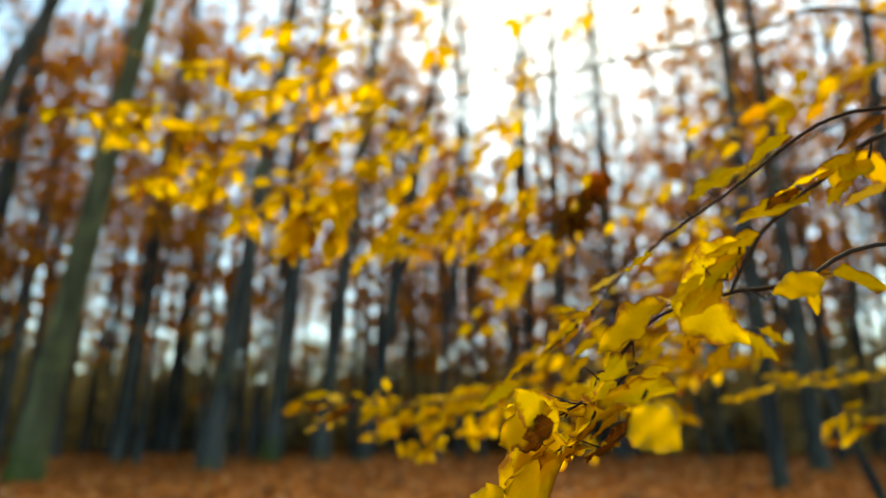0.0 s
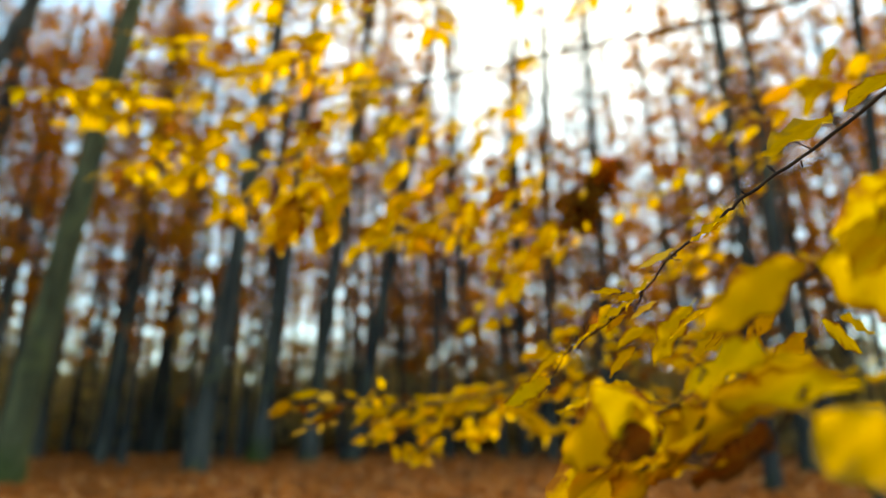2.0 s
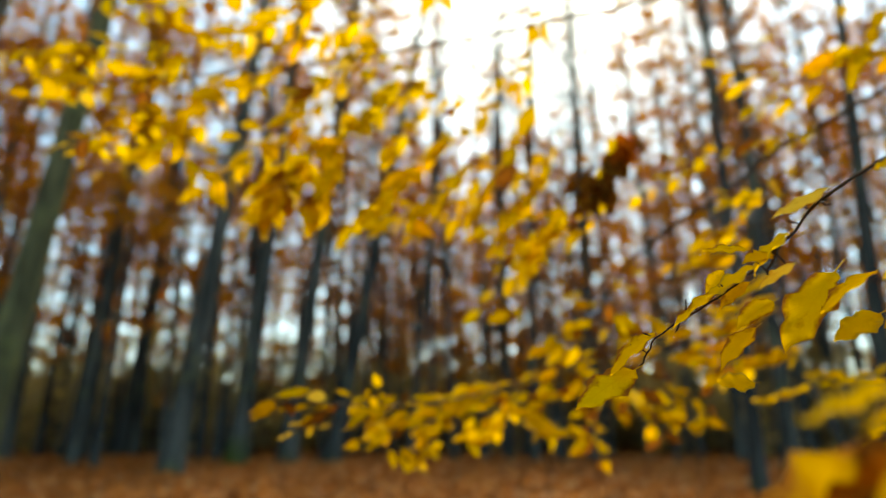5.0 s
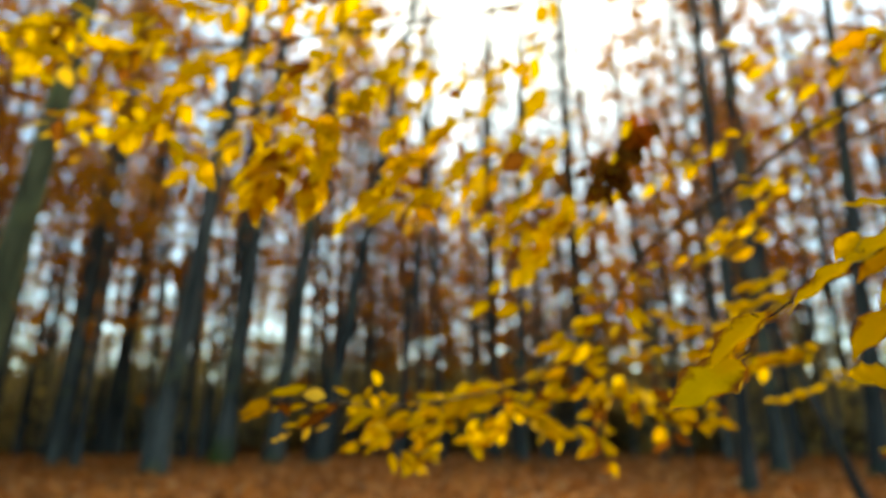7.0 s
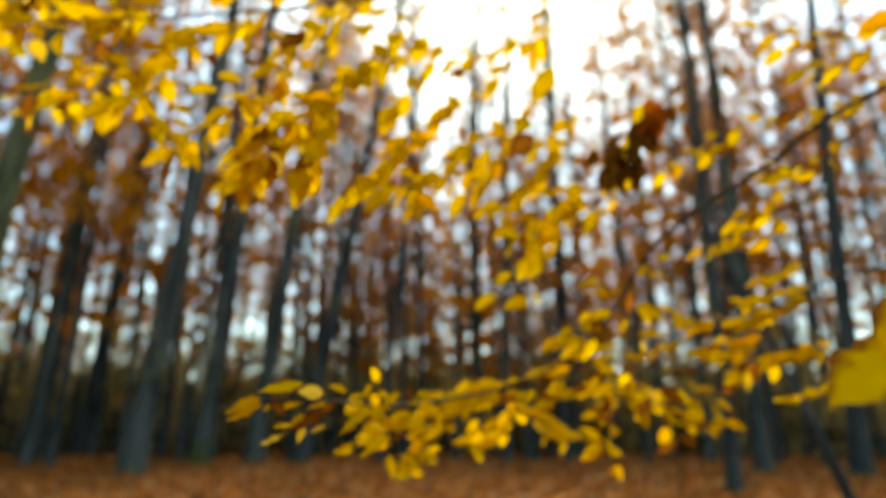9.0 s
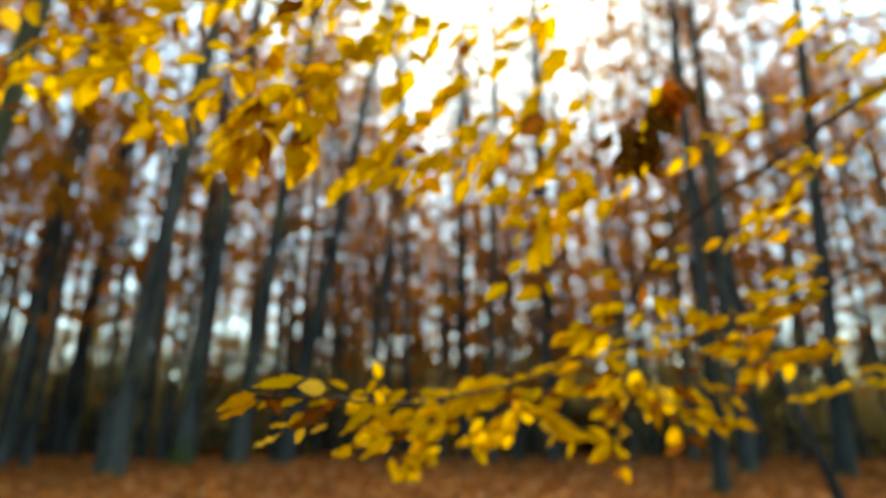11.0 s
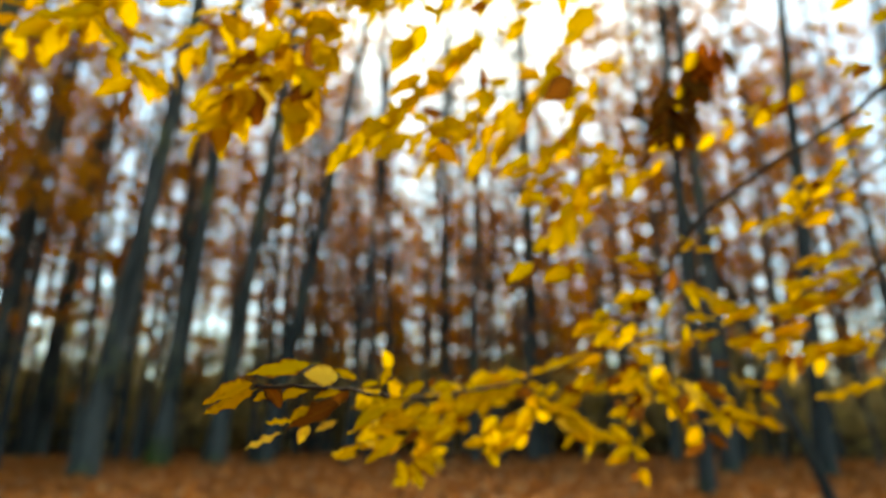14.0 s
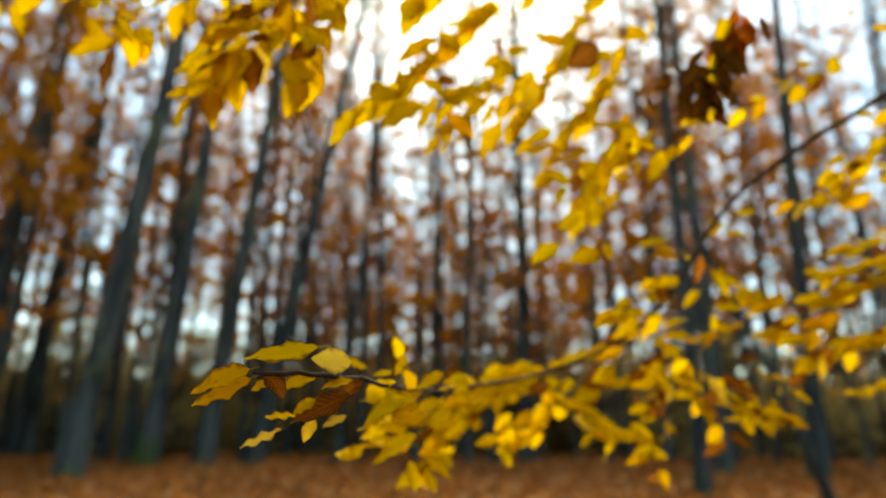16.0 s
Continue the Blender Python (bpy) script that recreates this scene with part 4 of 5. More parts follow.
one_leaf(near_branchlet, (0.264, 0.424, 1.036), (0.235, 0.428, 1.022), (-0.42, -0.58, 0.70), "mixed")
one_leaf(near_branchlet, (0.306, 0.415, 1.062), (0.273, 0.421, 1.044), (-0.48, -0.46, 0.74), "gold")
one_leaf(near_branchlet, (0.302, 0.416, 1.060), (0.285, 0.427, 1.026), (-0.87, -0.40, 0.30), "mixed")
one_leaf(near_branchlet, (0.298, 0.415, 1.062), (0.333, 0.424, 1.036), (0.20, -0.98, -0.04), "mixed")
one_leaf(near_branchlet, (0.333, 0.422, 1.042), (0.296, 0.429, 1.020), (-0.52, -0.33, 0.79), "pale")
one_leaf(near_branchlet, (0.327, 0.406, 1.089), (0.289, 0.416, 1.060), (-0.64, -0.30, 0.71), "mixed")
one_leaf(under_bough, (0.115, 0.402, 0.877), (0.137, 0.379, 0.850), (-0.52, -0.81, 0.26), "lemon", 1.3)
one_leaf(under_bough, (0.115, 0.541, 0.861), (0.031, 0.670, 0.793), (-0.87, -0.45, 0.23), "gold")
one_leaf(under_bough, (0.105, 0.563, 0.866), (0.047, 0.648, 0.826), (-0.73, -0.19, 0.66), "gold")
one_leaf(under_bough, (0.099, 0.568, 0.876), (0.069, 0.614, 0.852), (-0.86, -0.40, 0.32), "brown")
one_leaf(under_bough, (0.138, 0.462, 0.863), (0.115, 0.543, 0.856), (-0.63, -0.12, 0.77), "brown")
one_leaf(under_bough, (0.123, 0.508, 0.890), (0.153, 0.424, 0.893), (-0.46, -0.13, 0.88), "gold")
one_leaf(under_bough, (0.208, 0.888, 0.932), (0.169, 0.888, 0.932), (0.00, -0.76, 0.65), "lemon")
one_leaf(under_bough, (0.211, 0.847, 0.996), (0.173, 0.852, 0.977), (-0.41, -0.63, 0.66), "gold")
one_leaf(under_bough, (0.208, 0.873, 0.980), (0.169, 0.883, 0.948), (-0.65, -0.36, 0.67), "gold")
one_leaf(under_bough, (0.136, 0.454, 0.908), (0.112, 0.535, 0.902), (-0.72, -0.17, 0.67), "gold")
one_leaf(under_bough, (0.182, 0.495, 0.917), (0.129, 0.488, 0.889), (-0.42, -0.34, 0.84), "gold")
one_leaf(under_bough, (0.137, 0.457, 0.886), (0.107, 0.556, 0.874), (-0.65, -0.11, 0.75), "gold")
one_leaf(under_bough, (0.126, 0.502, 0.881), (0.099, 0.576, 0.852), (-0.88, -0.14, 0.44), "gold")
one_leaf(under_bough, (0.132, 0.482, 0.872), (0.118, 0.531, 0.867), (-0.66, -0.13, 0.74), "mixed")
one_leaf(under_bough, (0.062, 0.634, 0.819), (0.019, 0.676, 0.775), (-0.82, -0.49, 0.30), "lemon")
one_leaf(under_bough, (0.177, 0.858, 1.025), (0.157, 0.864, 1.007), (-0.60, -0.68, 0.41), "gold")
one_leaf(under_bough, (0.265, 0.837, 1.025), (0.211, 0.858, 0.959), (-0.78, -0.34, 0.53), "gold")
one_leaf(under_bough, (0.304, 0.849, 0.988), (0.258, 0.856, 0.966), (-0.42, -0.59, 0.69), "lemon")
one_leaf(under_bough, (0.358, 0.840, 1.018), (0.319, 0.851, 0.981), (-0.68, -0.47, 0.56), "gold")
one_leaf(under_bough, (0.404, 0.843, 1.007), (0.454, 0.856, 0.966), (0.48, -0.81, 0.34), "gold")
one_leaf(under_bough, (0.427, 0.842, 1.010), (0.469, 0.849, 0.988), (0.38, -0.79, 0.48), "lemon")
one_leaf(under_bough, (0.396, 0.847, 0.996), (0.350, 0.863, 0.946), (-0.75, -0.30, 0.60), "gold")
one_leaf(under_bough, (0.331, 0.847, 0.996), (0.344, 0.854, 0.972), (0.62, -0.78, 0.10), "brown")
one_leaf(under_bough, (0.118, 0.528, 0.876), (0.089, 0.574, 0.898), (0.01, -0.42, 0.91), "gold")
one_leaf(under_bough, (0.090, 0.498, 0.861), (0.056, 0.498, 0.898), (-0.22, -0.85, 0.48), "gold", 1.1)
one_leaf(under_bough, (0.086, 0.490, 0.885), (0.039, 0.543, 0.859), (-0.53, -0.66, 0.53), "gold", 1.1)
one_leaf(under_bough, (0.086, 0.484, 0.871), (0.058, 0.499, 0.861), (-0.46, -0.81, 0.37), "brown", 1.2)
twig(under_bough, (0.14, 0.44, 0.89), (0.11, 0.54, 0.86), 4, 0.045, "gold", slant=True)
twig(under_bough, (0.16, 0.52, 0.92), (0.09, 0.57, 0.90), 5, 0.045, "gold", slant=True)
twig(under_bough, (0.12, 0.51, 0.88), (0.08, 0.60, 0.86), 4, 0.045, "gold", slant=True)
twig(near_branchlet, (0.22, 0.44, 1.00), (0.19, 0.44, 0.98), 4, 0.04, "gold", slant=True)
twig(near_branchlet, (0.32, 0.42, 1.07), (0.29, 0.42, 1.05), 4, 0.04, "mixed", slant=True)
one_leaf(near_bough, (0.115, 0.910, 0.949), (0.050, 0.903, 0.914), (-0.34, -0.57, 0.74), "gold")
one_leaf(near_bough, (0.132, 0.900, 0.981), (0.079, 0.903, 0.945), (-0.56, -0.26, 0.79), "gold")
one_leaf(near_bough, (0.171, 0.848, 1.006), (0.125, 0.879, 0.980), (-0.57, -0.16, 0.80), "gold")
one_leaf(near_bough, (0.192, 0.831, 1.023), (0.152, 0.851, 0.999), (-0.60, -0.25, 0.76), "lemon")
one_leaf(near_bough, (0.187, 0.836, 1.009), (0.160, 0.853, 0.991), (-0.67, -0.40, 0.63), "mixed")
one_leaf(near_bough, (0.213, 0.813, 1.045), (0.175, 0.823, 1.016), (-0.63, -0.18, 0.76), "lemon")
one_leaf(near_bough, (0.231, 0.782, 1.071), (0.190, 0.802, 1.049), (-0.56, -0.31, 0.77), "pale")
one_leaf(near_bough, (0.218, 0.820, 1.021), (0.183, 0.827, 1.004), (-0.46, -0.30, 0.83), "pale")
one_leaf(near_bough, (0.249, 0.695, 1.077), (0.220, 0.725, 1.055), (-0.69, -0.15, 0.71), "lemon")
one_leaf(near_bough, (0.252, 0.707, 1.074), (0.228, 0.722, 1.061), (-0.59, -0.29, 0.76), "gold")
one_leaf(near_bough, (0.271, 0.800, 1.011), (0.218, 0.811, 0.983), (-0.48, -0.13, 0.87), "gold")
one_leaf(near_bough, (0.329, 0.769, 1.037), (0.266, 0.801, 1.011), (-0.49, -0.30, 0.82), "gold")
one_leaf(near_bough, (0.291, 0.762, 0.996), (0.237, 0.774, 0.966), (-0.50, -0.12, 0.86), "gold")
one_leaf(near_branchlet, (0.285, 0.444, 0.973), (0.242, 0.448, 0.961), (-0.21, -0.84, 0.50), "lemon")
one_leaf(near_branchlet, (0.281, 0.443, 0.976), (0.343, 0.446, 0.967), (0.14, -0.73, 0.67), "gold")
one_leaf(near_branchlet, (0.273, 0.445, 0.968), (0.273, 0.453, 0.945), (-0.97, -0.22, -0.07), "gold")
one_leaf(near_bough, (0.395, 0.727, 1.204), (0.313, 0.741, 1.158), (-0.50, -0.50, 0.71), "lemon")
one_leaf(near_bough, (0.415, 0.661, 1.211), (0.358, 0.672, 1.178), (-0.51, -0.49, 0.70), "gold")
twig(near_bough, (0.20, 0.82, 1.03), (0.18, 0.82, 1.03), 2, 0.03, "gold", slant=True)
# the upper boughs of the second beech, a curtain of gold leaves
top_bough = bough(beech_b, [(2.900, 1.900, 3.000), (2.000, 1.950, 2.400), (1.258, 1.705, 2.234), (1.070, 1.735, 2.181), (0.723, 1.780, 2.119), (0.387, 1.822, 2.063), (0.117, 1.862, 2.014), (-0.271, 1.915, 1.961), (-0.638, 1.978, 1.942), (-1.065, 2.080, 1.965)], 0.01, 0.0025)
high_bough = bough(beech_d, [(3.200, 1.200, 3.300), (1.600, 1.900, 2.500), (0.570, 1.590, 2.433), (0.299, 1.623, 2.330), (-0.009, 1.667, 2.192), (-0.265, 1.695, 2.171), (-0.622, 1.723, 2.181)], 0.008, 0.001)
twig(high_bough, (0.03, 1.95, 2.45), (-0.44, 1.80, 2.28), 14, 0.09, "gold")
twig(high_bough, (-0.17, 1.88, 2.31), (-0.67, 1.89, 2.31), 14, 0.09, "gold")
twig(high_bough, (-0.05, 1.92, 2.39), (-0.03, 1.97, 2.26), 8, 0.09, "gold")
twig(high_bough, (-0.21, 1.87, 2.26), (-0.44, 1.85, 2.13), 13, 0.09, "gold")
twig(high_bough, (-0.44, 1.83, 2.18), (-1.11, 2.23, 2.35), 13, 0.096, "gold")
twig(high_bough, (-0.32, 1.84, 2.12), (-0.70, 1.98, 2.05), 18, 0.09, "gold")
twig(high_bough, (-0.66, 1.94, 2.15), (-1.31, 2.31, 2.48), 7, 0.096, "gold")
twig(high_bough, (-0.17, 1.93, 2.16), (-0.44, 1.89, 2.00), 13, 0.09, "gold")
twig(high_bough, (-0.76, 2.01, 2.07), (-1.70, 2.38, 2.25), 14, 0.096, "gold")
twig(high_bough, (-0.66, 1.99, 2.01), (-1.50, 2.43, 2.12), 15, 0.096, "gold")
twig(top_bough, (-0.58, 2.01, 1.95), (-1.31, 2.49, 1.92), 16, 0.096, "gold")
twig(top_bough, (-0.66, 2.03, 1.88), (-1.25, 2.50, 1.85), 10, 0.096, "gold")
twig(high_bough, (-0.44, 1.91, 1.92), (-1.01, 2.27, 1.95), 14, 0.096, "gold")
twig(top_bough, (-0.35, 1.90, 1.85), (-0.73, 2.13, 1.63), 22, 0.09, "gold")
twig(top_bough, (-0.27, 1.98, 1.82), (-0.58, 2.14, 1.55), 18, 0.09, "gold")
twig(top_bough, (-0.39, 1.95, 1.71), (-0.53, 2.11, 1.56), 10, 0.09, "gold")
twig(top_bough, (-0.28, 1.98, 1.78), (-0.37, 1.99, 1.52), 12, 0.09, "gold")
twig(high_bough, (-0.17, 1.95, 2.08), (-0.44, 1.94, 1.85), 14, 0.09, "gold")
twig(top_bough, (-0.05, 2.01, 2.10), (-0.32, 1.97, 1.71), 15, 0.09, "gold")
twig(top_bough, (-0.01, 2.07, 1.99), (-0.17, 2.06, 1.75), 9, 0.09, "gold")
twig(top_bough, (0.03, 2.14, 1.86), (-0.27, 2.08, 1.51), 14, 0.09, "gold")
twig(top_bough, (0.10, 2.19, 1.81), (-0.09, 2.18, 1.53), 12, 0.09, "gold")
twig(top_bough, (0.21, 2.20, 2.01), (-0.01, 2.13, 1.81), 8, 0.09, "gold")
twig(top_bough, (0.30, 2.25, 1.99), (0.10, 2.25, 1.63), 18, 0.09, "gold")
twig(top_bough, (0.39, 2.29, 1.85), (0.19, 2.32, 1.58), 18, 0.09, "gold")
twig(top_bough, (0.44, 2.32, 1.72), (0.29, 2.41, 1.48), 16, 0.09, "gold")
twig(top_bough, (0.48, 2.34, 1.64), (0.21, 2.35, 1.54), 11, 0.09, "gold")
twig(high_bough, (0.26, 2.18, 2.12), (0.03, 2.11, 1.96), 10, 0.09, "gold")
twig(high_bough, (0.35, 2.12, 2.39), (0.26, 2.20, 2.06), 10, 0.09, "gold")
twig(high_bough, (0.61, 2.03, 2.54), (0.50, 2.07, 2.46), 6, 0.09, "gold")
twig(high_bough, (0.39, 2.07, 2.54), (0.30, 2.09, 2.50), 5, 0.09, "gold")
twig(top_bough, (0.16, 2.08, 1.72), (0.01, 2.15, 1.59), 4, 0.07, "gold")
twig(top_bough, (0.28, 2.09, 1.63), (0.09, 2.16, 1.52), 4, 0.06, "gold")
twig(top_bough, (0.33, 2.14, 1.61), (0.18, 2.22, 1.44), 5, 0.06, "gold")
twig(top_bough, (0.37, 2.15, 1.57), (0.29, 2.20, 1.44), 4, 0.06, "gold")
twig(top_bough, (0.24, 2.18, 1.47), (0.22, 2.21, 1.40), 3, 0.07, "lemon")
twig(top_bough, (0.50, 2.16, 1.62), (0.42, 2.20, 1.54), 4, 0.075, "gold")
twig(top_bough, (0.80, 2.15, 1.81), (0.65, 2.22, 1.68), 6, 0.07, "gold")
twig(high_bough, (-0.76, 1.98, 1.67), (-0.62, 1.95, 1.54), 4, 0.07, "gold")
twig(high_bough, (0.37, 2.01, 1.81), (0.22, 2.09, 1.67), 6, 0.07, "gold")
# more sprays of the curtain
twig(high_bough, (-1.09, 2.11, 2.08), (-1.33, 2.12, 2.11), 10, 0.094, "gold")
twig(top_bough, (-1.07, 2.17, 2.21), (-1.30, 2.18, 2.11), 8, 0.094, "gold")
twig(high_bough, (-0.93, 2.17, 2.03), (-1.19, 2.18, 2.13), 9, 0.095, "gold")
twig(top_bough, (-0.97, 2.17, 1.95), (-1.18, 2.22, 1.83), 11, 0.086, "gold")
twig(high_bough, (-0.87, 2.27, 2.21), (-1.02, 2.22, 2.09), 9, 0.093, "gold")
twig(top_bough, (-0.89, 2.18, 2.21), (-1.05, 2.22, 1.98), 8, 0.082, "gold")
twig(high_bough, (-0.78, 2.29, 2.17), (-0.88, 2.22, 1.90), 8, 0.092, "gold")
twig(top_bough, (-0.74, 2.12, 1.85), (-0.90, 2.13, 1.77), 11, 0.091, "gold")
twig(high_bough, (-0.57, 2.10, 2.14), (-0.83, 2.18, 2.23), 11, 0.092, "gold")
twig(high_bough, (-0.50, 2.18, 2.17), (-0.66, 2.17, 2.04), 9, 0.094, "gold")
twig(top_bough, (-0.42, 2.22, 2.00), (-0.58, 2.29, 1.81), 6, 0.085, "gold")
twig(high_bough, (-0.36, 2.22, 1.88), (-0.57, 2.16, 1.67), 6, 0.085, "gold")
twig(top_bough, (-0.32, 2.28, 2.15), (-0.50, 2.29, 1.94), 6, 0.082, "gold")
twig(high_bough, (-0.17, 2.30, 2.27), (-0.39, 2.26, 2.05), 8, 0.081, "gold")
twig(top_bough, (-0.13, 2.26, 2.09), (-0.32, 2.34, 2.00), 8, 0.085, "gold")
twig(high_bough, (-0.20, 2.07, 2.17), (-0.36, 2.13, 2.13), 8, 0.084, "gold")
twig(high_bough, (-0.05, 2.24, 1.80), (-0.21, 2.22, 1.64), 10, 0.088, "gold")
twig(top_bough, (-0.02, 2.28, 2.19), (-0.17, 2.25, 2.03), 9, 0.095, "gold")
twig(high_bough, (0.01, 2.13, 1.67), (-0.15, 2.06, 1.52), 8, 0.094, "gold")
twig(top_bough, (-1.07, 2.08, 1.97), (-1.28, 2.14, 2.04), 11, 0.087, "gold")
one_leaf(top_bough, (0.215, 2.058, 1.693), (0.143, 2.069, 1.632), (-0.00, -0.98, -0.17), "brown", 1.1)
# single leaves that hang lowest in the curtain
mid_bough = bough(beech_d, [(3.200, 1.200, 3.200), (1.600, 1.950, 2.800), (0.274, 2.089, 2.299), (0.050, 2.086, 2.079), (-0.182, 2.020, 1.893), (-0.351, 1.966, 1.742), (-0.411, 1.961, 1.622), (-0.490, 1.986, 1.578)], 0.004, 0.0008)
one_leaf(mid_bough, (-0.486, 2.020, 1.667), (-0.541, 1.993, 1.739), (0.50, -0.86, 0.07), "gold")
one_leaf(mid_bough, (-0.453, 2.018, 1.658), (-0.527, 2.028, 1.627), (-0.19, -0.97, 0.16), "gold")
one_leaf(mid_bough, (-0.490, 2.035, 1.623), (-0.568, 2.046, 1.590), (-0.21, -0.96, 0.17), "gold")
one_leaf(mid_bough, (-0.512, 2.050, 1.586), (-0.575, 2.078, 1.495), (-0.16, -0.97, -0.19), "lemon")
one_leaf(mid_bough, (-0.486, 2.044, 1.592), (-0.531, 2.067, 1.510), (-0.33, -0.94, -0.08), "gold")
one_leaf(mid_bough, (-0.467, 2.044, 1.586), (-0.499, 2.056, 1.531), (-0.31, -0.95, -0.03), "gold")
one_leaf(mid_bough, (-0.425, 1.976, 1.776), (-0.457, 1.991, 1.710), (-0.43, -0.90, -0.00), "gold")
one_leaf(mid_bough, (-0.425, 1.989, 1.736), (-0.367, 1.977, 1.716), (-0.07, -0.93, 0.36), "gold")
one_leaf(mid_bough, (-0.407, 1.997, 1.704), (-0.432, 2.013, 1.633), (-0.60, -0.80, 0.03), "gold")
one_leaf(mid_bough, (-0.398, 1.994, 1.708), (-0.290, 1.967, 1.714), (-0.25, -0.97, 0.00), "gold")
one_leaf(mid_bough, (-0.363, 1.996, 1.688), (-0.300, 2.004, 1.604), (0.32, -0.93, 0.15), "lemon")
one_leaf(mid_bough, (-0.412, 2.023, 1.627), (-0.438, 2.034, 1.572), (-0.46, -0.89, 0.04), "mixed")
one_leaf(mid_bough, (-0.397, 2.018, 1.635), (-0.335, 2.016, 1.584), (0.15, -0.96, 0.23), "gold")
one_leaf(mid_bough, (-0.392, 2.032, 1.589), (-0.357, 2.042, 1.513), (0.50, -0.85, 0.13), "gold")
one_leaf(mid_bough, (-0.427, 2.033, 1.600), (-0.478, 2.030, 1.600), (0.05, -0.92, 0.40), "brown")
one_leaf(mid_bough, (-0.308, 1.950, 1.806), (-0.249, 1.956, 1.728), (0.09, -1.00, -0.01), "lemon")
one_leaf(mid_bough, (-0.246, 1.943, 1.800), (-0.221, 1.954, 1.724), (0.65, -0.75, 0.11), "lemon")
one_leaf(mid_bough, (-0.186, 1.931, 1.811), (-0.198, 1.945, 1.739), (-0.68, -0.73, -0.04), "gold")
one_leaf(mid_bough, (-0.605, 1.999, 1.783), (-0.540, 1.984, 1.767), (-0.13, -0.94, 0.33), "mixed")
one_leaf(mid_bough, (-0.678, 2.021, 1.746), (-0.604, 1.999, 1.748), (-0.28, -0.93, 0.23), "gold")
one_leaf(mid_bough, (-0.354, 1.960, 1.794), (-0.401, 1.952, 1.805), (0.18, -0.97, 0.14), "gold")
one_leaf(mid_bough, (-0.882, 2.241, 1.842), (-0.976, 2.257, 1.832), (-0.19, -0.91, 0.37), "gold")
one_leaf(mid_bough, (-0.866, 2.249, 1.808), (-0.827, 2.247, 1.799), (-0.06, -1.00, -0.01), "gold")
one_leaf(mid_bough, (-0.848, 2.257, 1.778), (-0.812, 2.272, 1.716), (0.64, -0.75, 0.19), "gold")
one_leaf(mid_bough, (-0.798, 2.232, 1.831), (-0.730, 2.232, 1.804), (0.20, -0.82, 0.54), "mixed")
one_leaf(mid_bough, (-0.802, 2.256, 1.762), (-0.722, 2.266, 1.697), (0.42, -0.82, 0.39), "gold")
one_leaf(mid_bough, (-0.793, 2.246, 1.788), (-0.734, 2.245, 1.764), (0.18, -0.87, 0.46), "gold")
one_leaf(mid_bough, (-1.094, 2.244, 1.922), (-1.049, 2.242, 1.908), (-0.05, -1.00, -0.01), "gold")
one_leaf(mid_bough, (-1.091, 2.261, 1.868), (-1.146, 2.273, 1.855), (-0.18, -0.98, -0.12), "gold")
one_leaf(mid_bough, (-0.857, 2.211, 1.922), (-0.869, 2.230, 1.868), (-0.38, -0.89, -0.24), "gold")
one_leaf(mid_bough, (-0.957, 2.207, 1.975), (-0.927, 2.221, 1.922), (0.65, -0.74, 0.18), "gold")
one_leaf(mid_bough, (-0.114, 2.080, 1.683), (-0.207, 2.106, 1.643), (-0.41, -0.81, 0.42), "gold")
one_leaf(mid_bough, (-0.128, 2.078, 1.693), (-0.067, 2.083, 1.653), (0.21, -0.96, 0.20), "gold")
one_leaf(mid_bough, (-0.116, 2.093, 1.643), (-0.176, 2.113, 1.608), (-0.46, -0.83, 0.31), "gold")
one_leaf(mid_bough, (-0.166, 2.116, 1.593), (-0.230, 2.135, 1.563), (-0.37, -0.90, 0.24), "gold")
one_leaf(mid_bough, (-0.213, 2.132, 1.566), (-0.284, 2.147, 1.551), (-0.28, -0.81, 0.51), "gold")
one_leaf(mid_bough, (-0.153, 2.112, 1.599), (-0.096, 2.111, 1.578), (0.09, -0.95, 0.29), "gold")
one_leaf(mid_bough, (-0.135, 2.123, 1.558), (-0.192, 2.140, 1.531), (-0.42, -0.83, 0.37), "gold")
one_leaf(mid_bough, (-0.118, 2.119, 1.566), (-0.035, 2.105, 1.573), (-0.18, -0.97, 0.17), "gold")
one_leaf(mid_bough, (-0.104, 2.126, 1.537), (-0.034, 2.130, 1.496), (0.15, -0.98, 0.16), "gold")
one_leaf(mid_bough, (-0.077, 2.106, 1.587), (-0.124, 2.104, 1.612), (0.17, -0.95, 0.26), "mixed")
one_leaf(top_bough, (0.042, 2.135, 1.934), (-0.007, 2.149, 1.911), (-0.21, -0.97, -0.15), "brown")
one_leaf(top_bough, (0.023, 2.160, 1.865), (-0.024, 2.190, 1.792), (-0.63, -0.77, 0.08), "lemon")
one_leaf(top_bough, (0.093, 2.135, 1.911), (0.177, 2.112, 1.947), (-0.40, -0.83, 0.39), "gold")
one_leaf(top_bough, (0.293, 2.098, 1.941), (0.226, 2.142, 1.834), (-0.62, -0.78, 0.06), "lemon")
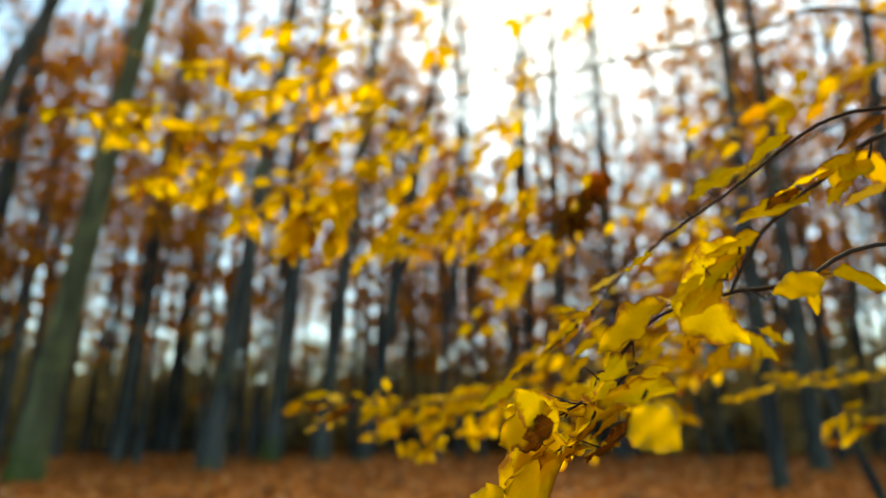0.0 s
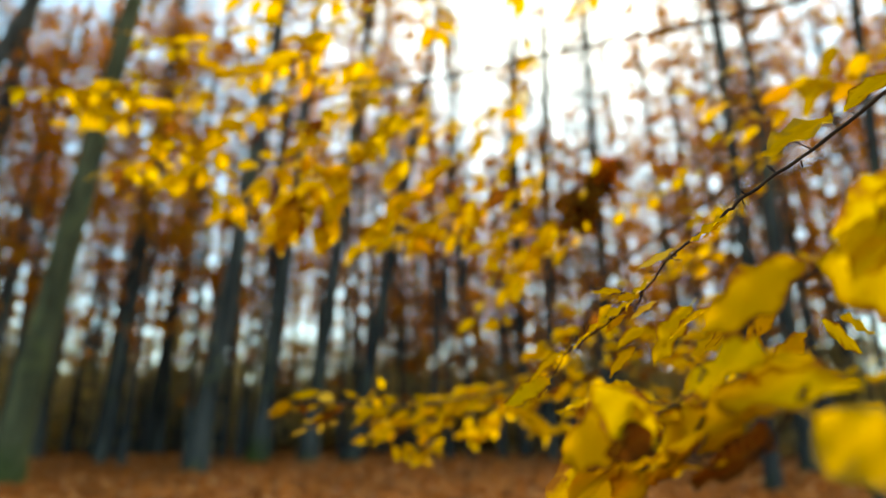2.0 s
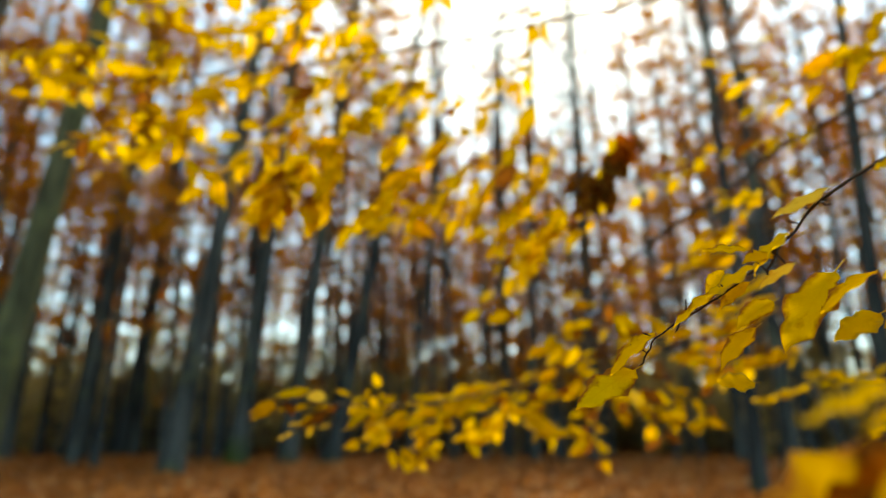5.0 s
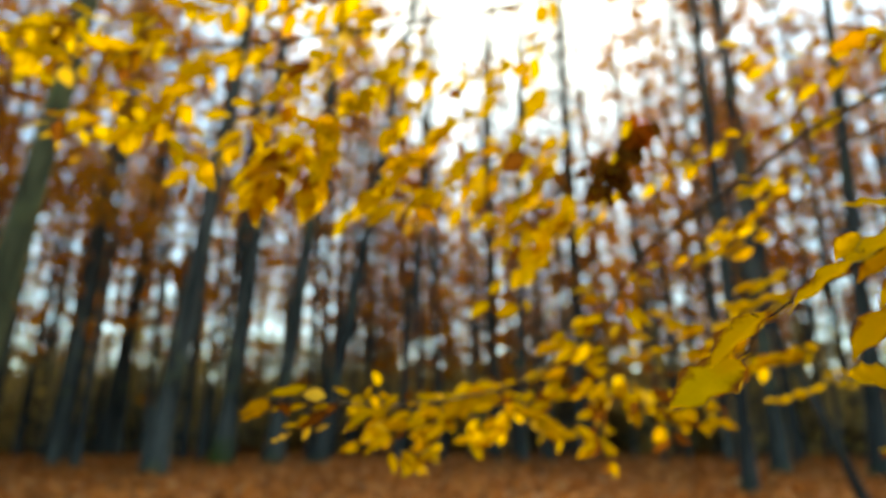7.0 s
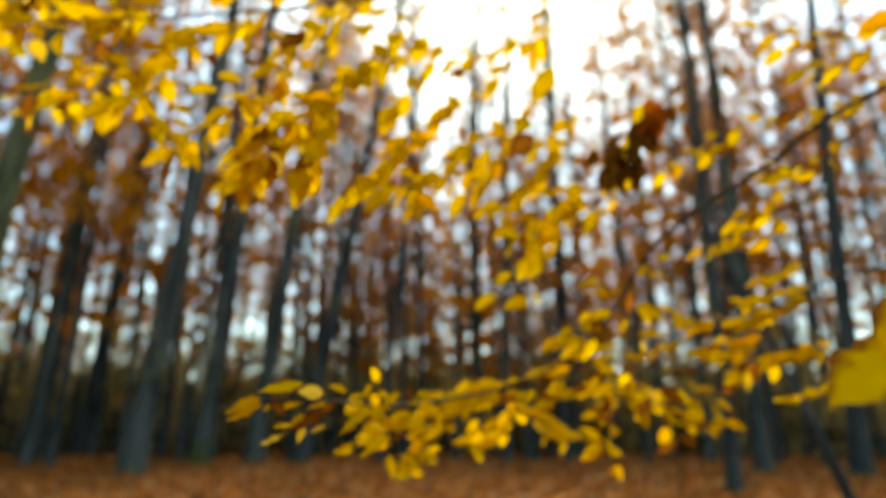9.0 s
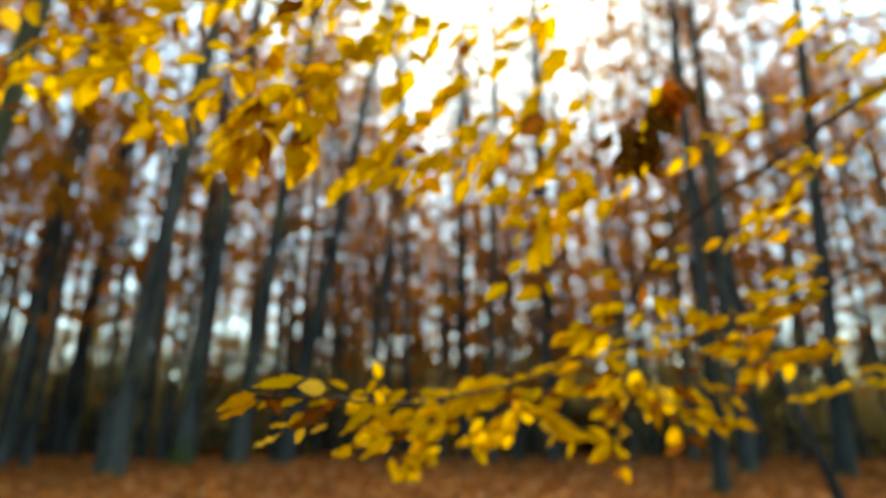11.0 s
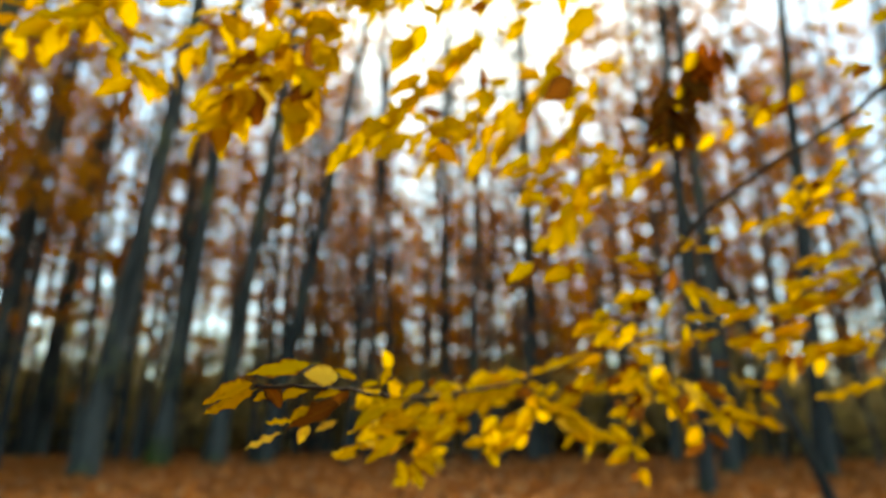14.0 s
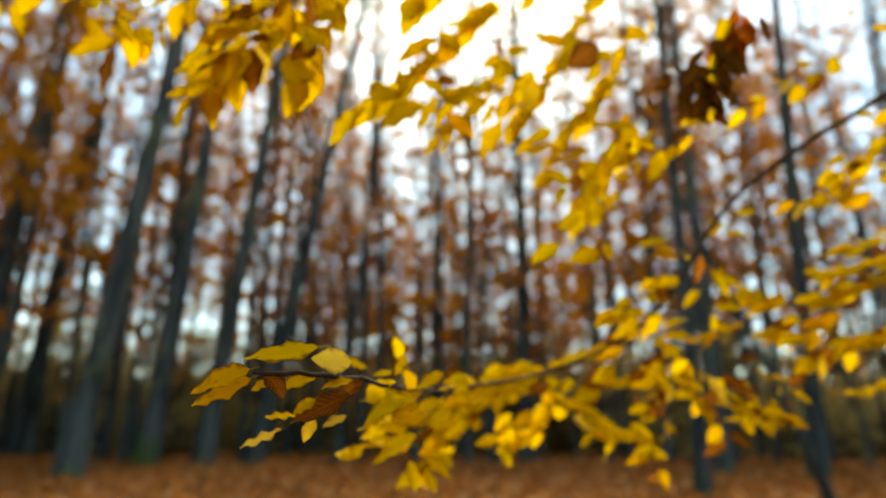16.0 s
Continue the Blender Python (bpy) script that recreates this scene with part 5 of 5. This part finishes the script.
one_leaf(top_bough, (0.106, 2.173, 1.789), (0.157, 2.173, 1.769), (0.11, -0.95, 0.29), "lemon")
one_leaf(top_bough, (0.031, 2.184, 1.789), (0.040, 2.203, 1.727), (0.81, -0.58, -0.07), "mixed")
one_leaf(top_bough, (0.123, 2.196, 1.714), (0.062, 2.231, 1.631), (-0.66, -0.73, 0.17), "gold")
one_leaf(top_bough, (0.075, 2.218, 1.665), (0.035, 2.246, 1.597), (-0.70, -0.70, 0.12), "gold")
one_leaf(top_bough, (0.057, 2.241, 1.603), (-0.000, 2.275, 1.525), (-0.67, -0.73, 0.17), "gold")
one_leaf(top_bough, (0.244, 2.170, 1.741), (0.188, 2.187, 1.714), (-0.28, -0.96, -0.01), "brown")
one_leaf(top_bough, (0.209, 2.184, 1.714), (0.266, 2.169, 1.734), (-0.39, -0.77, 0.51), "gold")
one_leaf(top_bough, (0.103, 2.262, 1.521), (0.166, 2.241, 1.558), (-0.53, -0.65, 0.53), "gold")
one_leaf(top_bough, (0.155, 2.264, 1.493), (0.213, 2.264, 1.466), (0.10, -0.98, 0.17), "gold")
one_leaf(top_bough, (0.225, 2.245, 1.521), (0.277, 2.250, 1.484), (0.15, -0.99, 0.08), "lemon")
one_leaf(top_bough, (0.291, 2.247, 1.486), (0.325, 2.224, 1.541), (-0.82, -0.49, 0.29), "gold")
one_leaf(top_bough, (0.345, 2.212, 1.569), (0.396, 2.214, 1.541), (0.07, -1.00, 0.07), "gold")
one_leaf(top_bough, (0.235, 2.266, 1.452), (0.287, 2.269, 1.420), (0.14, -0.98, 0.13), "lemon")
one_leaf(top_bough, (0.158, 2.234, 1.583), (0.271, 2.209, 1.610), (-0.31, -0.61, 0.73), "gold")
one_leaf(top_bough, (0.244, 2.222, 1.583), (0.358, 2.199, 1.603), (-0.26, -0.62, 0.74), "gold")
one_leaf(top_bough, (0.260, 2.233, 1.541), (0.175, 2.252, 1.521), (-0.31, -0.65, 0.69), "gold")
# dry brown leaf clump caught in the twigs
withered_clump(top_bough, (0.457, 2.108, 1.678))
